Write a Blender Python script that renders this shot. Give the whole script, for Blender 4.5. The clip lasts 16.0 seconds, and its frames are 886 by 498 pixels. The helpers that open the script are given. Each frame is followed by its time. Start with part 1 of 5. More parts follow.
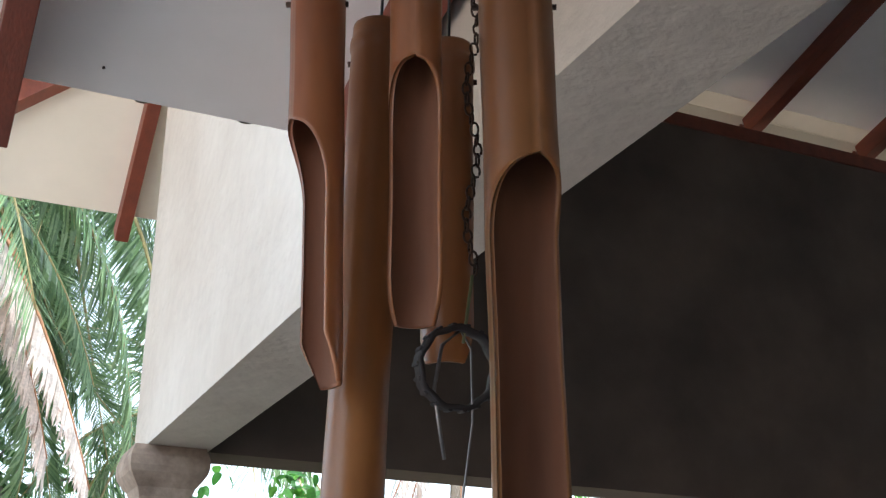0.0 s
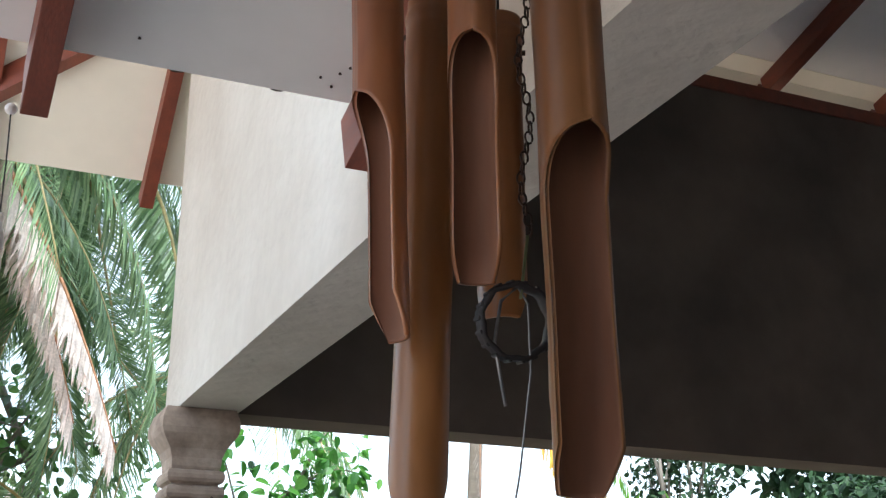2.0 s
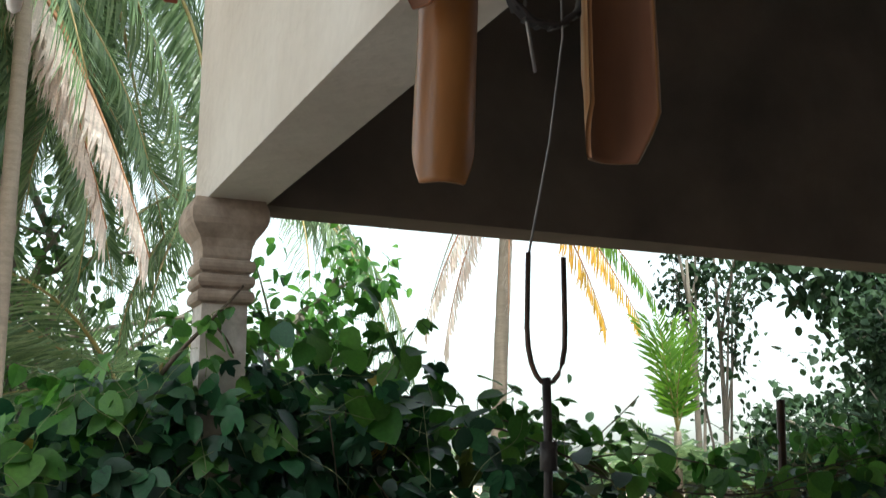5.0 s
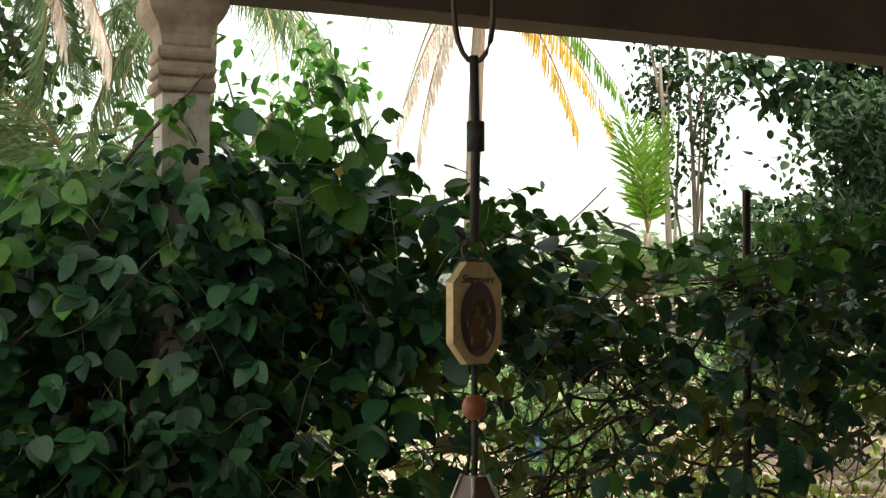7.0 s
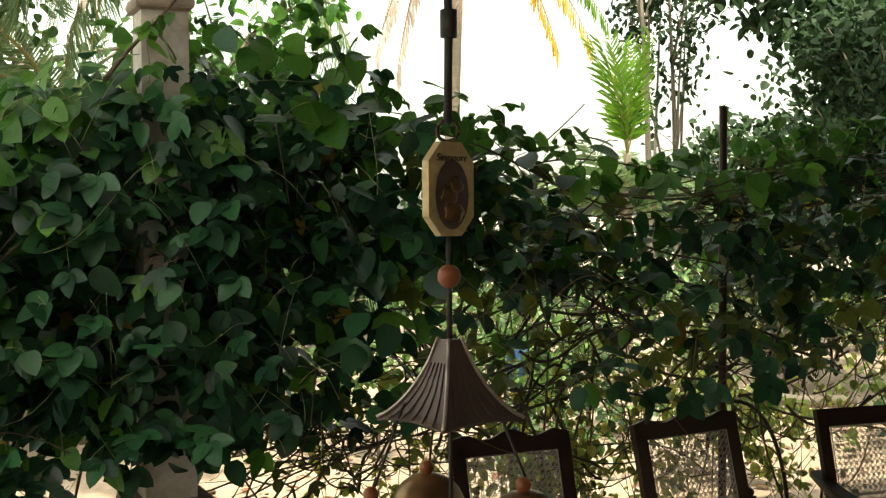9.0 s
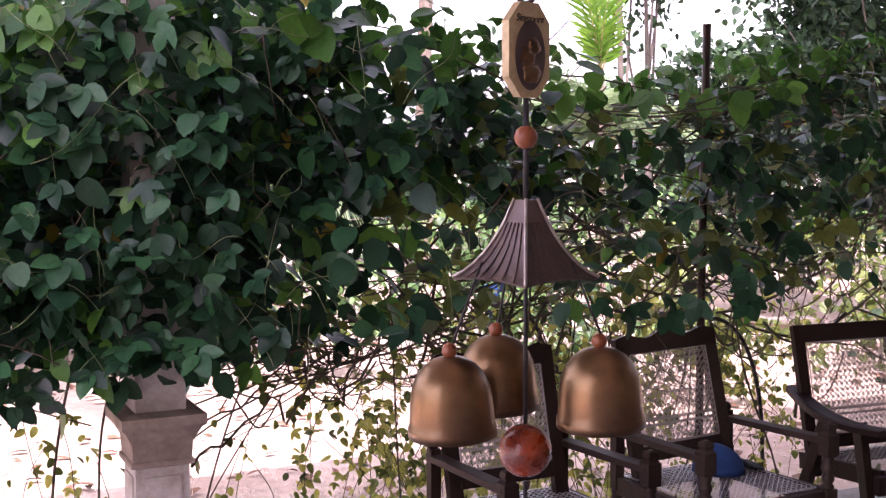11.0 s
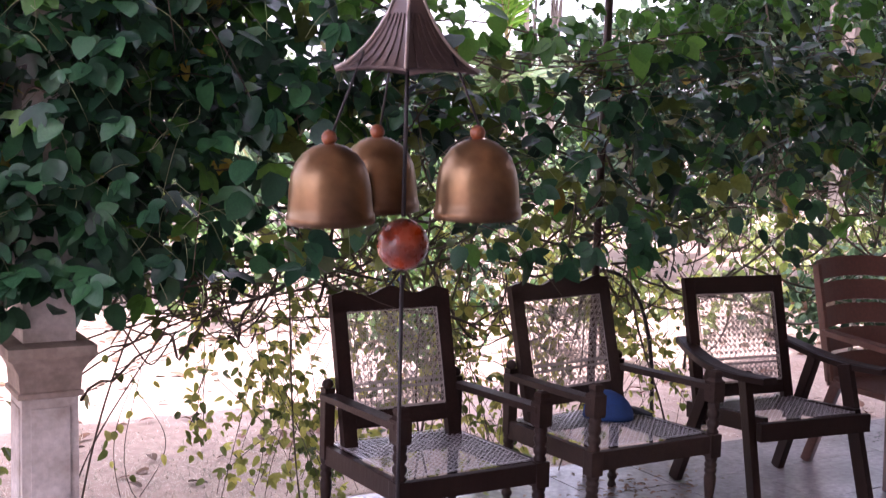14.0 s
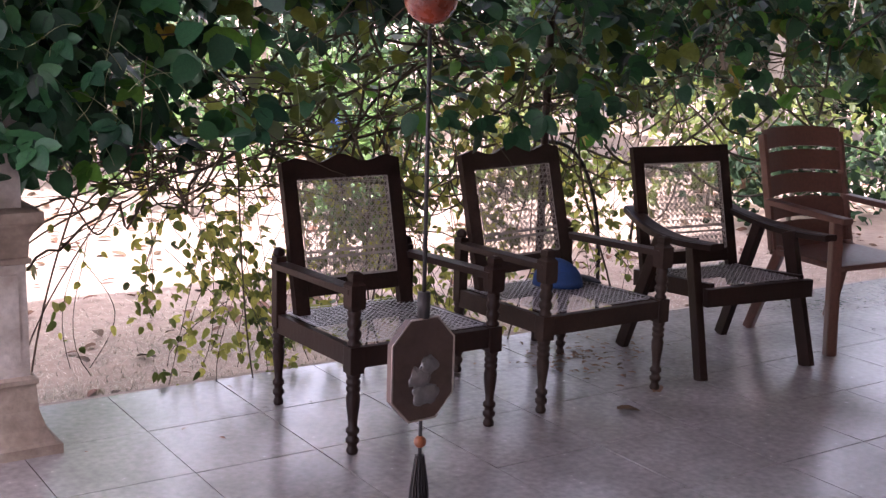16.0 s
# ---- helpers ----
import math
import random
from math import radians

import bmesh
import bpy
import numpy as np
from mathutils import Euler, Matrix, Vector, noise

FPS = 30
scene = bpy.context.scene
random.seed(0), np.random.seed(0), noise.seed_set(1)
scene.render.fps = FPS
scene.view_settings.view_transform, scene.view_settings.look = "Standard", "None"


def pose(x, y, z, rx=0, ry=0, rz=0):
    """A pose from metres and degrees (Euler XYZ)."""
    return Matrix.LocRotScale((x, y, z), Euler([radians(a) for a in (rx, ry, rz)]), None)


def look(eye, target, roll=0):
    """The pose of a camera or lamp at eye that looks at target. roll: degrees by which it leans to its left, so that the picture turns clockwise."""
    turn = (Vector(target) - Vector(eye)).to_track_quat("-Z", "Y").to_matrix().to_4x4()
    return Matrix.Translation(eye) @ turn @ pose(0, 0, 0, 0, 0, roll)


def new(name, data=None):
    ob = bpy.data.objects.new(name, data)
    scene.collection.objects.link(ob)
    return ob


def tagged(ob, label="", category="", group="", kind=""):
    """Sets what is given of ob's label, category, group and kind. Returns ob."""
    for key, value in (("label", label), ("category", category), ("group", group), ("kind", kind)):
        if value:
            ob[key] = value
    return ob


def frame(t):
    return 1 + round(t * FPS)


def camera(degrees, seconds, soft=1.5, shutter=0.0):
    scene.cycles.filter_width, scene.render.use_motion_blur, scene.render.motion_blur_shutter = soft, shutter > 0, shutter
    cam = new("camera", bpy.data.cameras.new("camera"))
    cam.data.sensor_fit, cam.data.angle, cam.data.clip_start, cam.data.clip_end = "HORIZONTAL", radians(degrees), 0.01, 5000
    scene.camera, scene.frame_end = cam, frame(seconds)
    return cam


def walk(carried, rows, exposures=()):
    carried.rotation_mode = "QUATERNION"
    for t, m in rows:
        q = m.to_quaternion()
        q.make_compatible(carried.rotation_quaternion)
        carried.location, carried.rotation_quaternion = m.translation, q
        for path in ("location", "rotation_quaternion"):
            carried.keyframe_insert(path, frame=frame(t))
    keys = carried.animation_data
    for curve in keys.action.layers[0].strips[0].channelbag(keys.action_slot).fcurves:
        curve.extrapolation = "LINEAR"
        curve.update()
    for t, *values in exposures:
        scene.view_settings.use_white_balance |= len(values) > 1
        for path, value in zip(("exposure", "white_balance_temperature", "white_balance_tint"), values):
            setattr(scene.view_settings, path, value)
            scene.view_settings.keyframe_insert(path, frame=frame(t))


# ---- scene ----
cam = camera(40.0, 16.0, soft=1.3, shutter=0.3)
PATH = [
    (0, (-1.39, -3.628, 2.042), (-0.619, -1.928, 2.761), 0.4),
    (0.5, (-1.407, -3.639, 2.038), (-0.651, -1.939, 2.77), 0.7),
    (1, (-1.426, -3.642, 2.033), (-0.656, -1.943, 2.754), 0.6),
    (1.5, (-1.432, -3.635, 2.031), (-0.64, -1.933, 2.72), -0.2),
    (2, (-1.44, -3.664, 2.021), (-0.682, -1.935, 2.683), 0.0),
    (2.5, (-1.436, -3.639, 2.027), (-0.69, -1.907, 2.692), 0.0),
    (3, (-1.455, -3.637, 2.027), (-0.649, -1.93, 2.688), -0.4),
    (3.5, (-1.487, -3.663, 2.015), (-0.615, -1.978, 2.647), -0.6),
    (4, (-1.455, -3.676, 1.995), (-0.695, -1.924, 2.59), -0.1),
    (4.5, (-1.428, -3.64, 1.945), (-0.69, -1.846, 2.435), 1.1),
    (5, (-1.412, -3.606, 1.932), (-0.668, -1.789, 2.31), 0.5),
    (7.3, (-1.367, -3.583, 1.848), (-0.576, -1.747, 1.901), -0.2),
    (7.5, (-1.365, -3.582, 1.846), (-0.59, -1.739, 1.894), -0.1),
    (8, (-1.352, -3.599, 1.84), (-0.6, -1.747, 1.876), -0.3),
    (8.5, (-1.395, -3.648, 1.827), (-0.577, -1.823, 1.801), -0.2),
    (9, (-1.389, -3.637, 1.825), (-0.564, -1.816, 1.771), -0.5),
    (9.2, (-1.395, -3.635, 1.824), (-0.59, -1.805, 1.766), -0.6),
    (11.3, (-1.467, -3.612, 1.779), (-0.573, -1.832, 1.597), -0.2),
    (11.5, (-1.473, -3.607, 1.778), (-0.556, -1.839, 1.601), -0.2),
    (12, (-1.494, -3.581, 1.772), (-0.487, -1.867, 1.557), 0.5),
    (12.5, (-1.467, -3.621, 1.748), (-0.476, -1.896, 1.538), 0.5),
    (13, (-1.455, -3.645, 1.73), (-0.514, -1.882, 1.647), 1.7),
    (13.5, (-1.461, -3.635, 1.704), (-0.469, -1.903, 1.578), 1.7),
    (14, (-1.453, -3.64, 1.665), (-0.443, -1.928, 1.446), 1.7),
    (14.5, (-1.45, -3.652, 1.622), (-0.471, -1.928, 1.358), 1.6),
    (15, (-1.466, -3.632, 1.59), (-0.467, -1.927, 1.281), 1.9),
    (15.5, (-1.493, -3.597, 1.58), (-0.44, -1.935, 1.217), 1.9),
    (16, (-1.496, -3.595, 1.573), (-0.406, -1.965, 1.178), 1.8),
]
EXPOSURE = [(0.0, 0.95, 5600, 4), (2.0, 0.85, 5600, 3), (3.0, 0.5, 5500, 3), (3.5, 0.52, 5600, 5), (3.9, 0.86, 5700, -4), (4.5, 0.52, 5900, -5), (5.0, 0.36, 6200, -1), (7.5, 0.54, 7500, -1), (9.0, 0.68, 7900, -5),
            (11.5, 1.70, 6000, 48), (12.0, 1.78, 6000, 46), (13.0, 1.6, 6000, 45), (14.5, 1.70, 6000, 39), (16.0, 1.42, 6150, 33)]
walk(cam, [(t, look(eye, target, roll)) for t, eye, target, roll in PATH], EXPOSURE)

# ---- world and sun ----
SUN_EL, SUN_FROM = radians(68), Vector((-0.35, -0.94, 0))
world = bpy.data.worlds.new("sky")
scene.world = world
world.use_nodes = True
wn = world.node_tree.nodes
sky = wn.new("ShaderNodeTexSky")
sky.sky_type, sky.sun_disc = "NISHITA", False
sky.sun_elevation = SUN_EL
sky.sun_rotation = math.atan2(SUN_FROM.x, SUN_FROM.y)
sky.dust_density, sky.air_density, sky.ozone_density = 3.0, 1.2, 1.0
haze = wn.new("ShaderNodeHueSaturation")   # thin white haze over the whole sky
haze.inputs["Saturation"].default_value, haze.inputs["Value"].default_value = 0.3, 2.1
world.node_tree.links.new(sky.outputs[0], haze.inputs["Color"])
world.node_tree.links.new(haze.outputs[0], wn["Background"].inputs[0])
wn["Background"].inputs[1].default_value = 0.15
sun_data = bpy.data.lights.new("sun", "SUN")
sun_data.energy, sun_data.angle, sun_data.color = 4.5, radians(0.6), (1.0, 0.95, 0.86)
sun = new("sun", sun_data)
up = SUN_FROM.normalized() * math.cos(SUN_EL) + Vector((0, 0, math.sin(SUN_EL)))
sun.matrix_world = look(up * 40, (0, 0, 0))

# ---- materials ----
def material(name, base, second=None, scale=6.0, fine=60.0, rough=0.7, metal=0.0, bump=0.2, depth=0.004, amount=0.6,
             translucent=0.0, spread=0.0, stretch=(1, 1, 1), coat=0.0, specular=0.5, grain=0.18, whole=False, coat_rough=0.05):
    """Two-scale noise colour with relief; spread varies the value by object or island."""
    m = bpy.data.materials.new(name)
    m.use_nodes = True
    nt = m.node_tree
    N, L = nt.nodes, nt.links
    bsdf = N["Principled BSDF"]
    second = second or tuple(c * 0.6 for c in base)
    tc, mp = N.new("ShaderNodeTexCoord"), N.new("ShaderNodeMapping")
    mp.inputs["Scale"].default_value = stretch
    L.new(N.new("ShaderNodeNewGeometry").outputs["Position"] if whole else tc.outputs["Object"], mp.inputs[0])
    big, small = N.new("ShaderNodeTexNoise"), N.new("ShaderNodeTexNoise")
    big.inputs["Scale"].default_value, small.inputs["Scale"].default_value = scale, fine
    big.inputs["Detail"].default_value = small.inputs["Detail"].default_value = 6
    L.new(mp.outputs[0], big.inputs[0])
    L.new(mp.outputs[0], small.inputs[0])
    mix = N.new("ShaderNodeMix")
    mix.data_type = "RGBA"
    ramp = N.new("ShaderNodeMapRange")
    ramp.inputs[1].default_value, ramp.inputs[2].default_value = 0.35, 0.68
    ramp.inputs[4].default_value = amount
    L.new(big.outputs[0], ramp.inputs[0])
    L.new(ramp.outputs[0], mix.inputs[0])
    mix.inputs[6].default_value, mix.inputs[7].default_value = (*base, 1), (*second, 1)
    hsv = N.new("ShaderNodeHueSaturation")
    L.new(mix.outputs[2], hsv.inputs["Color"])
    val = N.new("ShaderNodeMapRange")
    val.inputs[1].default_value, val.inputs[2].default_value = 0.25, 0.75
    val.inputs[3].default_value, val.inputs[4].default_value = 1 - grain, 1 + grain
    L.new(small.outputs[0], val.inputs[0])
    out = val.outputs[0]
    if spread:
        geo, ob = N.new("ShaderNodeNewGeometry"), N.new("ShaderNodeObjectInfo")
        add, fr, sp, mul = (N.new("ShaderNodeMath") for _ in range(4))
        add.operation, fr.operation, mul.operation, sp.operation = "ADD", "FRACT", "MULTIPLY", "MULTIPLY_ADD"
        L.new(geo.outputs["Random Per Island"], add.inputs[0])
        L.new(ob.outputs["Random"], add.inputs[1])
        L.new(add.outputs[0], fr.inputs[0])
        L.new(fr.outputs[0], sp.inputs[0])
        sp.inputs[1].default_value, sp.inputs[2].default_value = 2 * spread, 1 - spread
        L.new(sp.outputs[0], mul.inputs[0])
        L.new(out, mul.inputs[1])
        out = mul.outputs[0]
        hue = N.new("ShaderNodeMath")
        hue.operation = "MULTIPLY_ADD"
        hue.inputs[1].default_value, hue.inputs[2].default_value = -0.07 * spread, 0.5 + 0.035 * spread
        L.new(fr.outputs[0], hue.inputs[0])
        L.new(hue.outputs[0], hsv.inputs["Hue"])
    L.new(out, hsv.inputs["Value"])
    L.new(hsv.outputs[0], bsdf.inputs["Base Color"])
    rg = N.new("ShaderNodeMapRange")
    rg.inputs[3].default_value, rg.inputs[4].default_value = max(0.03, rough - 0.12), min(1, rough + 0.12)
    L.new(small.outputs[0], rg.inputs[0])
    L.new(rg.outputs[0], bsdf.inputs["Roughness"])
    bsdf.inputs["Metallic"].default_value = metal
    bsdf.inputs["Coat Weight"].default_value, bsdf.inputs["Coat Roughness"].default_value = coat, coat_rough
    bsdf.inputs["Specular IOR Level"].default_value = specular
    if bump:
        bp = N.new("ShaderNodeBump")
        bp.inputs["Strength"].default_value, bp.inputs["Distance"].default_value = bump, depth
        L.new(small.outputs[0], bp.inputs["Height"])
        L.new(bp.outputs[0], bsdf.inputs["Normal"])
    if translucent:
        tr, ms = N.new("ShaderNodeBsdfTranslucent"), N.new("ShaderNodeMixShader")
        ms.inputs[0].default_value = translucent
        L.new(hsv.outputs[0], tr.inputs[0])
        L.new(bsdf.outputs[0], ms.inputs[1])
        L.new(tr.outputs[0], ms.inputs[2])
        L.new(ms.outputs[0], N["Material Output"].inputs[0])
    return m


M_PLASTER = material("white plaster", (0.55, 0.510, 0.452), (0.40, 0.350, 0.290), 1.3, 18, 0.85, bump=0.8, depth=0.010, amount=0.8, grain=0.05)
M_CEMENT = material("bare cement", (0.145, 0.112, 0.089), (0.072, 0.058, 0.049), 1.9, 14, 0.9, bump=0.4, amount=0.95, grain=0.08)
M_SHEET = material("painted sheet", (0.90, 0.88, 0.86), (0.82, 0.79, 0.75), 0.7, 12, 0.6, bump=0.04, grain=0.02)
# translucence added so the eaves' underside looks lit by bounced daylight
M_ROOF = material("thin daylit cream roof sheet", (0.86, 0.80, 0.70), (0.80, 0.73, 0.62), 0.7, 12, 0.6, bump=0.04, grain=0.02, translucent=0.12)
M_RED = material("red oxide timber", (0.20, 0.048, 0.024), (0.11, 0.028, 0.018), 5, 50, 0.5, bump=0.2, stretch=(4, 0.6, 4))
M_STONE = material("column cement", (0.37, 0.295, 0.235), (0.18, 0.130, 0.098), 7, 45, 0.85, bump=0.5, depth=0.005, grain=0.18, amount=0.9)
M_WHITEWASH = material("whitewash", (0.57, 0.52, 0.48), (0.31, 0.250, 0.200), 8, 55, 0.8, bump=0.45, grain=0.14, amount=0.85)
M_TILE = material("polished cement tile", (0.37, 0.335, 0.33), (0.225, 0.197, 0.19), 2.2, 34, 0.22, bump=0.45, depth=0.002, spread=0.03, amount=0.9, grain=0.22, whole=True, specular=0.9, coat=0.50, coat_rough=0.24)
M_JOINT = material("joint", (0.075, 0.062, 0.058), None, 4, 40, 0.9)
M_KERB = material("kerb cement", (0.40, 0.31, 0.26), (0.27, 0.2, 0.16), 4, 40, 0.9)
M_HOUSE = material("house wall paint", (0.62, 0.58, 0.52), (0.5, 0.46, 0.4), 1, 30, 0.8)
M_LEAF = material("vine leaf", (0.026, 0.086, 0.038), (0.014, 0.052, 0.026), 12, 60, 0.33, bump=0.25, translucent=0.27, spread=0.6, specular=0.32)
# paler leaf for young shoots and for leaves drawn as lit by the sky
M_LEAF_LIGHT = material("young and sky-lit leaf", (0.085, 0.23, 0.035), (0.055, 0.155, 0.028), 12, 60, 0.38, translucent=0.5, spread=0.4)
# sun on the creeper is put into this pale yellow-green base
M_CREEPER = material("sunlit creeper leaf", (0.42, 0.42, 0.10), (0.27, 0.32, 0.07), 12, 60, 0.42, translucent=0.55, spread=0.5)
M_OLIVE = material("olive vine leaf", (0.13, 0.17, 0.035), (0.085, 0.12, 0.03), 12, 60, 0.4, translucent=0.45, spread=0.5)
M_LEAF_YELLOW = material("yellowing leaf", (0.42, 0.33, 0.05), (0.3, 0.2, 0.04), 12, 60, 0.5, translucent=0.35, spread=0.3)
M_TREE = material("tree leaf", (0.024, 0.054, 0.020), (0.013, 0.033, 0.013), 6, 40, 0.6, translucent=0.18, spread=0.55, specular=0.22)
M_SHRUB = material("shrub leaf", (0.10, 0.19, 0.05), (0.06, 0.13, 0.04), 4, 40, 0.45, translucent=0.35, spread=0.5)
M_PALM = material("palm leaflet", (0.20, 0.29, 0.14), (0.13, 0.21, 0.10), 5, 60, 0.2, translucent=0.42, spread=0.4)
M_PALM_BRIGHT = material("young palm leaflet", (0.16, 0.32, 0.03), (0.11, 0.25, 0.025), 5, 60, 0.4, translucent=0.45, spread=0.3)
M_PALM_DRY = material("dry palm leaflet", (0.72, 0.62, 0.55), (0.56, 0.42, 0.34), 5, 60, 0.25, translucent=0.25, spread=0.25)
M_PALM_ORANGE = material("yellow dead leaf", (0.72, 0.42, 0.05), (0.6, 0.33, 0.04), 5, 60, 0.5, translucent=0.4, spread=0.3)
M_RIB = material("palm rib", (0.32, 0.26, 0.10), (0.25, 0.17, 0.07), 4, 40, 0.5)
M_RIB_DRY = material("dry palm rib", (0.40, 0.19, 0.09), (0.3, 0.13, 0.06), 4, 40, 0.5)
M_TRUNK = material("palm trunk", (0.26, 0.21, 0.16), (0.17, 0.13, 0.1), 4, 40, 0.9, bump=0.6, depth=0.01, stretch=(1, 1, 6))
M_BARK = material("bark", (0.20, 0.17, 0.14), (0.12, 0.1, 0.08), 6, 50, 0.9, bump=0.6)
M_STEM = material("vine stem", (0.10, 0.075, 0.05), (0.06, 0.045, 0.03), 20, 80, 0.85, spread=0.3)
M_TENDRIL = material("green tendril", (0.22, 0.25, 0.12), (0.16, 0.2, 0.08), 20, 80, 0.6)
M_GROUND = material("sandy ground", (0.44, 0.335, 0.265), (0.31, 0.215, 0.16), 0.9, 14, 0.95, bump=0.8, depth=0.02, amount=0.8)
M_STRAW = material("dry grass", (0.52, 0.46, 0.36), (0.30, 0.25, 0.17), 3, 30, 0.8, translucent=0.15, spread=0.6)
M_WOOD = material("dark stained wood", (0.024, 0.012, 0.009), (0.012, 0.007, 0.006), 8, 70, 0.42, bump=0.15, stretch=(1, 1, 0.25), specular=0.18)
M_WOOD_GREY = material("weathered stained wood", (0.046, 0.028, 0.021), (0.022, 0.014, 0.011), 8, 60, 0.5, bump=0.2, specular=0.2)
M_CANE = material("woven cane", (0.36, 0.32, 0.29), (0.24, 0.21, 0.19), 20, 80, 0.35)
# sky reflection on the seats is put into a paler cane
M_CANE_SEAT = material("sky-lit seat cane", (0.66, 0.63, 0.65), (0.50, 0.47, 0.48), 20, 80, 0.3)
M_PLASTIC = material("brown plastic", (0.13, 0.055, 0.038), (0.1, 0.04, 0.03), 3, 60, 0.38, bump=0.05)
M_BAMBOO = material("varnished bamboo", (0.39, 0.155, 0.045), (0.16, 0.055, 0.021), 9, 45, 0.36, bump=0.2, depth=0.001, stretch=(1, 1, 0.3), coat=0.1, spread=0.18, grain=0.14, amount=0.95)
M_BAMBOO_IN = material("bamboo inside", (0.26, 0.112, 0.058), (0.14, 0.058, 0.032), 14, 70, 0.7, stretch=(1, 1, 0.15), bump=0.3, depth=0.001, grain=0.12, amount=0.8)
M_IRON = material("dark iron", (0.06, 0.045, 0.04), (0.1, 0.05, 0.03), 60, 200, 0.5, 0.7)
M_WIRE = material("grey wire", (0.25, 0.25, 0.26), (0.18, 0.17, 0.17), 60, 200, 0.4, 0.8)
M_RUBBER = material("black cord", (0.018, 0.016, 0.018), (0.03, 0.025, 0.025), 80, 300, 0.6)
M_BRASS = material("aged brass bell", (0.27, 0.160, 0.075), (0.075, 0.045, 0.030), 13, 90, 0.33, 0.85, bump=0.1, depth=0.001, amount=0.95)
M_GOLD = material("brass face", (0.52, 0.41, 0.23), (0.36, 0.27, 0.14), 60, 200, 0.4, 0.25, bump=0.05)
M_DARKMETAL = material("dark metal roof", (0.12, 0.085, 0.075), (0.07, 0.05, 0.05), 40, 150, 0.42, 0.6, bump=0.2, depth=0.001)
M_EDGE = material("worn metal edge", (0.45, 0.40, 0.36), (0.3, 0.25, 0.22), 60, 200, 0.35, 0.8)
M_BEAD = material("orange wooden bead", (0.27, 0.078, 0.024), (0.16, 0.042, 0.015), 40, 160, 0.45, coat=0.1)
M_BALL = material("red wooden ball", (0.30, 0.040, 0.006), (0.012, 0.005, 0.005), 34, 160, 0.28, coat=0.2, amount=1.0)
M_BLUE = material("blue cloth", (0.02, 0.07, 0.22), (0.015, 0.04, 0.12), 12, 120, 0.85)
M_NAVY = material("navy cloth", (0.015, 0.018, 0.035), None, 12, 120, 0.85)
M_CLAY = material("terracotta", (0.30, 0.17, 0.12), (0.2, 0.11, 0.08), 5, 50, 0.85)
M_DEAD = material("dead leaf", (0.15, 0.075, 0.035), (0.06, 0.03, 0.018), 20, 60, 0.7, spread=0.5)
M_HOSE = material("black pipe", (0.02, 0.018, 0.018), None, 20, 60, 0.45)
M_INK = material("engraved ink", (0.04, 0.025, 0.015), None, 20, 60, 0.6)


# ---- building helpers ----
def thing(name, label, category, m=None, group="", kind=""):
    ob = new(name)
    ob.empty_display_size = 0.05
    if m is not None:
        ob.matrix_world = m
    return tagged(ob, label, category, group, kind)


def mesh_of(name, bm, mat, smooth=False):
    me = bpy.data.meshes.new(name)
    bmesh.ops.recalc_face_normals(bm, faces=bm.faces[:])
    bm.to_mesh(me)
    bm.free()
    me.materials.append(mat)
    if smooth:
        me.polygons.foreach_set("use_smooth", [True] * len(me.polygons))
    return me


def raw(name, verts, faces, mat, smooth=False):
    me = bpy.data.meshes.new(name)
    me.from_pydata([tuple(v) for v in verts], [], faces)
    me.materials.append(mat)
    if smooth:
        me.polygons.foreach_set("use_smooth", [True] * len(me.polygons))
    me.update()
    return me


def part(name, data, mat=None, parent=None, label="", smooth=False, m=None):
    me = mesh_of(name, data, mat, smooth) if isinstance(data, bmesh.types.BMesh) else data
    ob = new(name, me)
    if parent is not None:
        ob.parent = parent
    if m is not None:
        ob.matrix_basis = m
    return tagged(ob, label)


def box(bm, lo, hi, m=None, bevel=0.0):
    vs = [bm.verts.new((x, y, z)) for x in (lo[0], hi[0]) for y in (lo[1], hi[1]) for z in (lo[2], hi[2])]
    fs = [bm.faces.new([vs[i] for i in q]) for q in ((0, 1, 3, 2), (4, 6, 7, 5), (0, 4, 5, 1), (2, 3, 7, 6), (0, 2, 6, 4), (1, 5, 7, 3))]
    if bevel:
        es = list({e for f in fs for e in f.edges})
        r = bmesh.ops.bevel(bm, geom=es, offset=bevel, segments=2, affect="EDGES", profile=0.7)
        vs = list({v for f in r["faces"] for v in f.verts} | {v for v in vs if v.is_valid})
    if m is not None:
        bmesh.ops.transform(bm, matrix=m, verts=vs)
    return bm


def boxes(*rows, bevel=0.0):
    bm = bmesh.new()
    for r in rows:
        box(bm, r[0], r[1], r[2] if len(r) > 2 else None, bevel)
    return bm


def beam(p, q, w, h, bevel=0.003):
    """A squared bar from p to q, w wide and h high."""
    bm = bmesh.new()
    p, q = Vector(p), Vector(q)
    m = look(p, q)
    box(bm, (-w / 2, -h / 2, -(q - p).length), (w / 2, h / 2, 0), m, bevel)
    return bm


def lathe(profile, seg=20, square=False, centre=(0, 0)):
    """A turned body from (radius, z) rows; square: four-sided."""
    bm = bmesh.new()
    n = 4 if square else seg
    off = math.pi / 4 if square else 0
    k = math.sqrt(2) if square else 1
    rings = [[bm.verts.new((centre[0] + r * k * math.cos(off + 2 * math.pi * i / n), centre[1] + r * k * math.sin(off + 2 * math.pi * i / n), z))
              for i in range(n)] for r, z in profile]
    for a, b in zip(rings, rings[1:]):
        for i in range(n):
            bm.faces.new((a[i], a[(i + 1) % n], b[(i + 1) % n], b[i]))
    bm.faces.new(rings[0][::-1])
    bm.faces.new(rings[-1])
    return bm


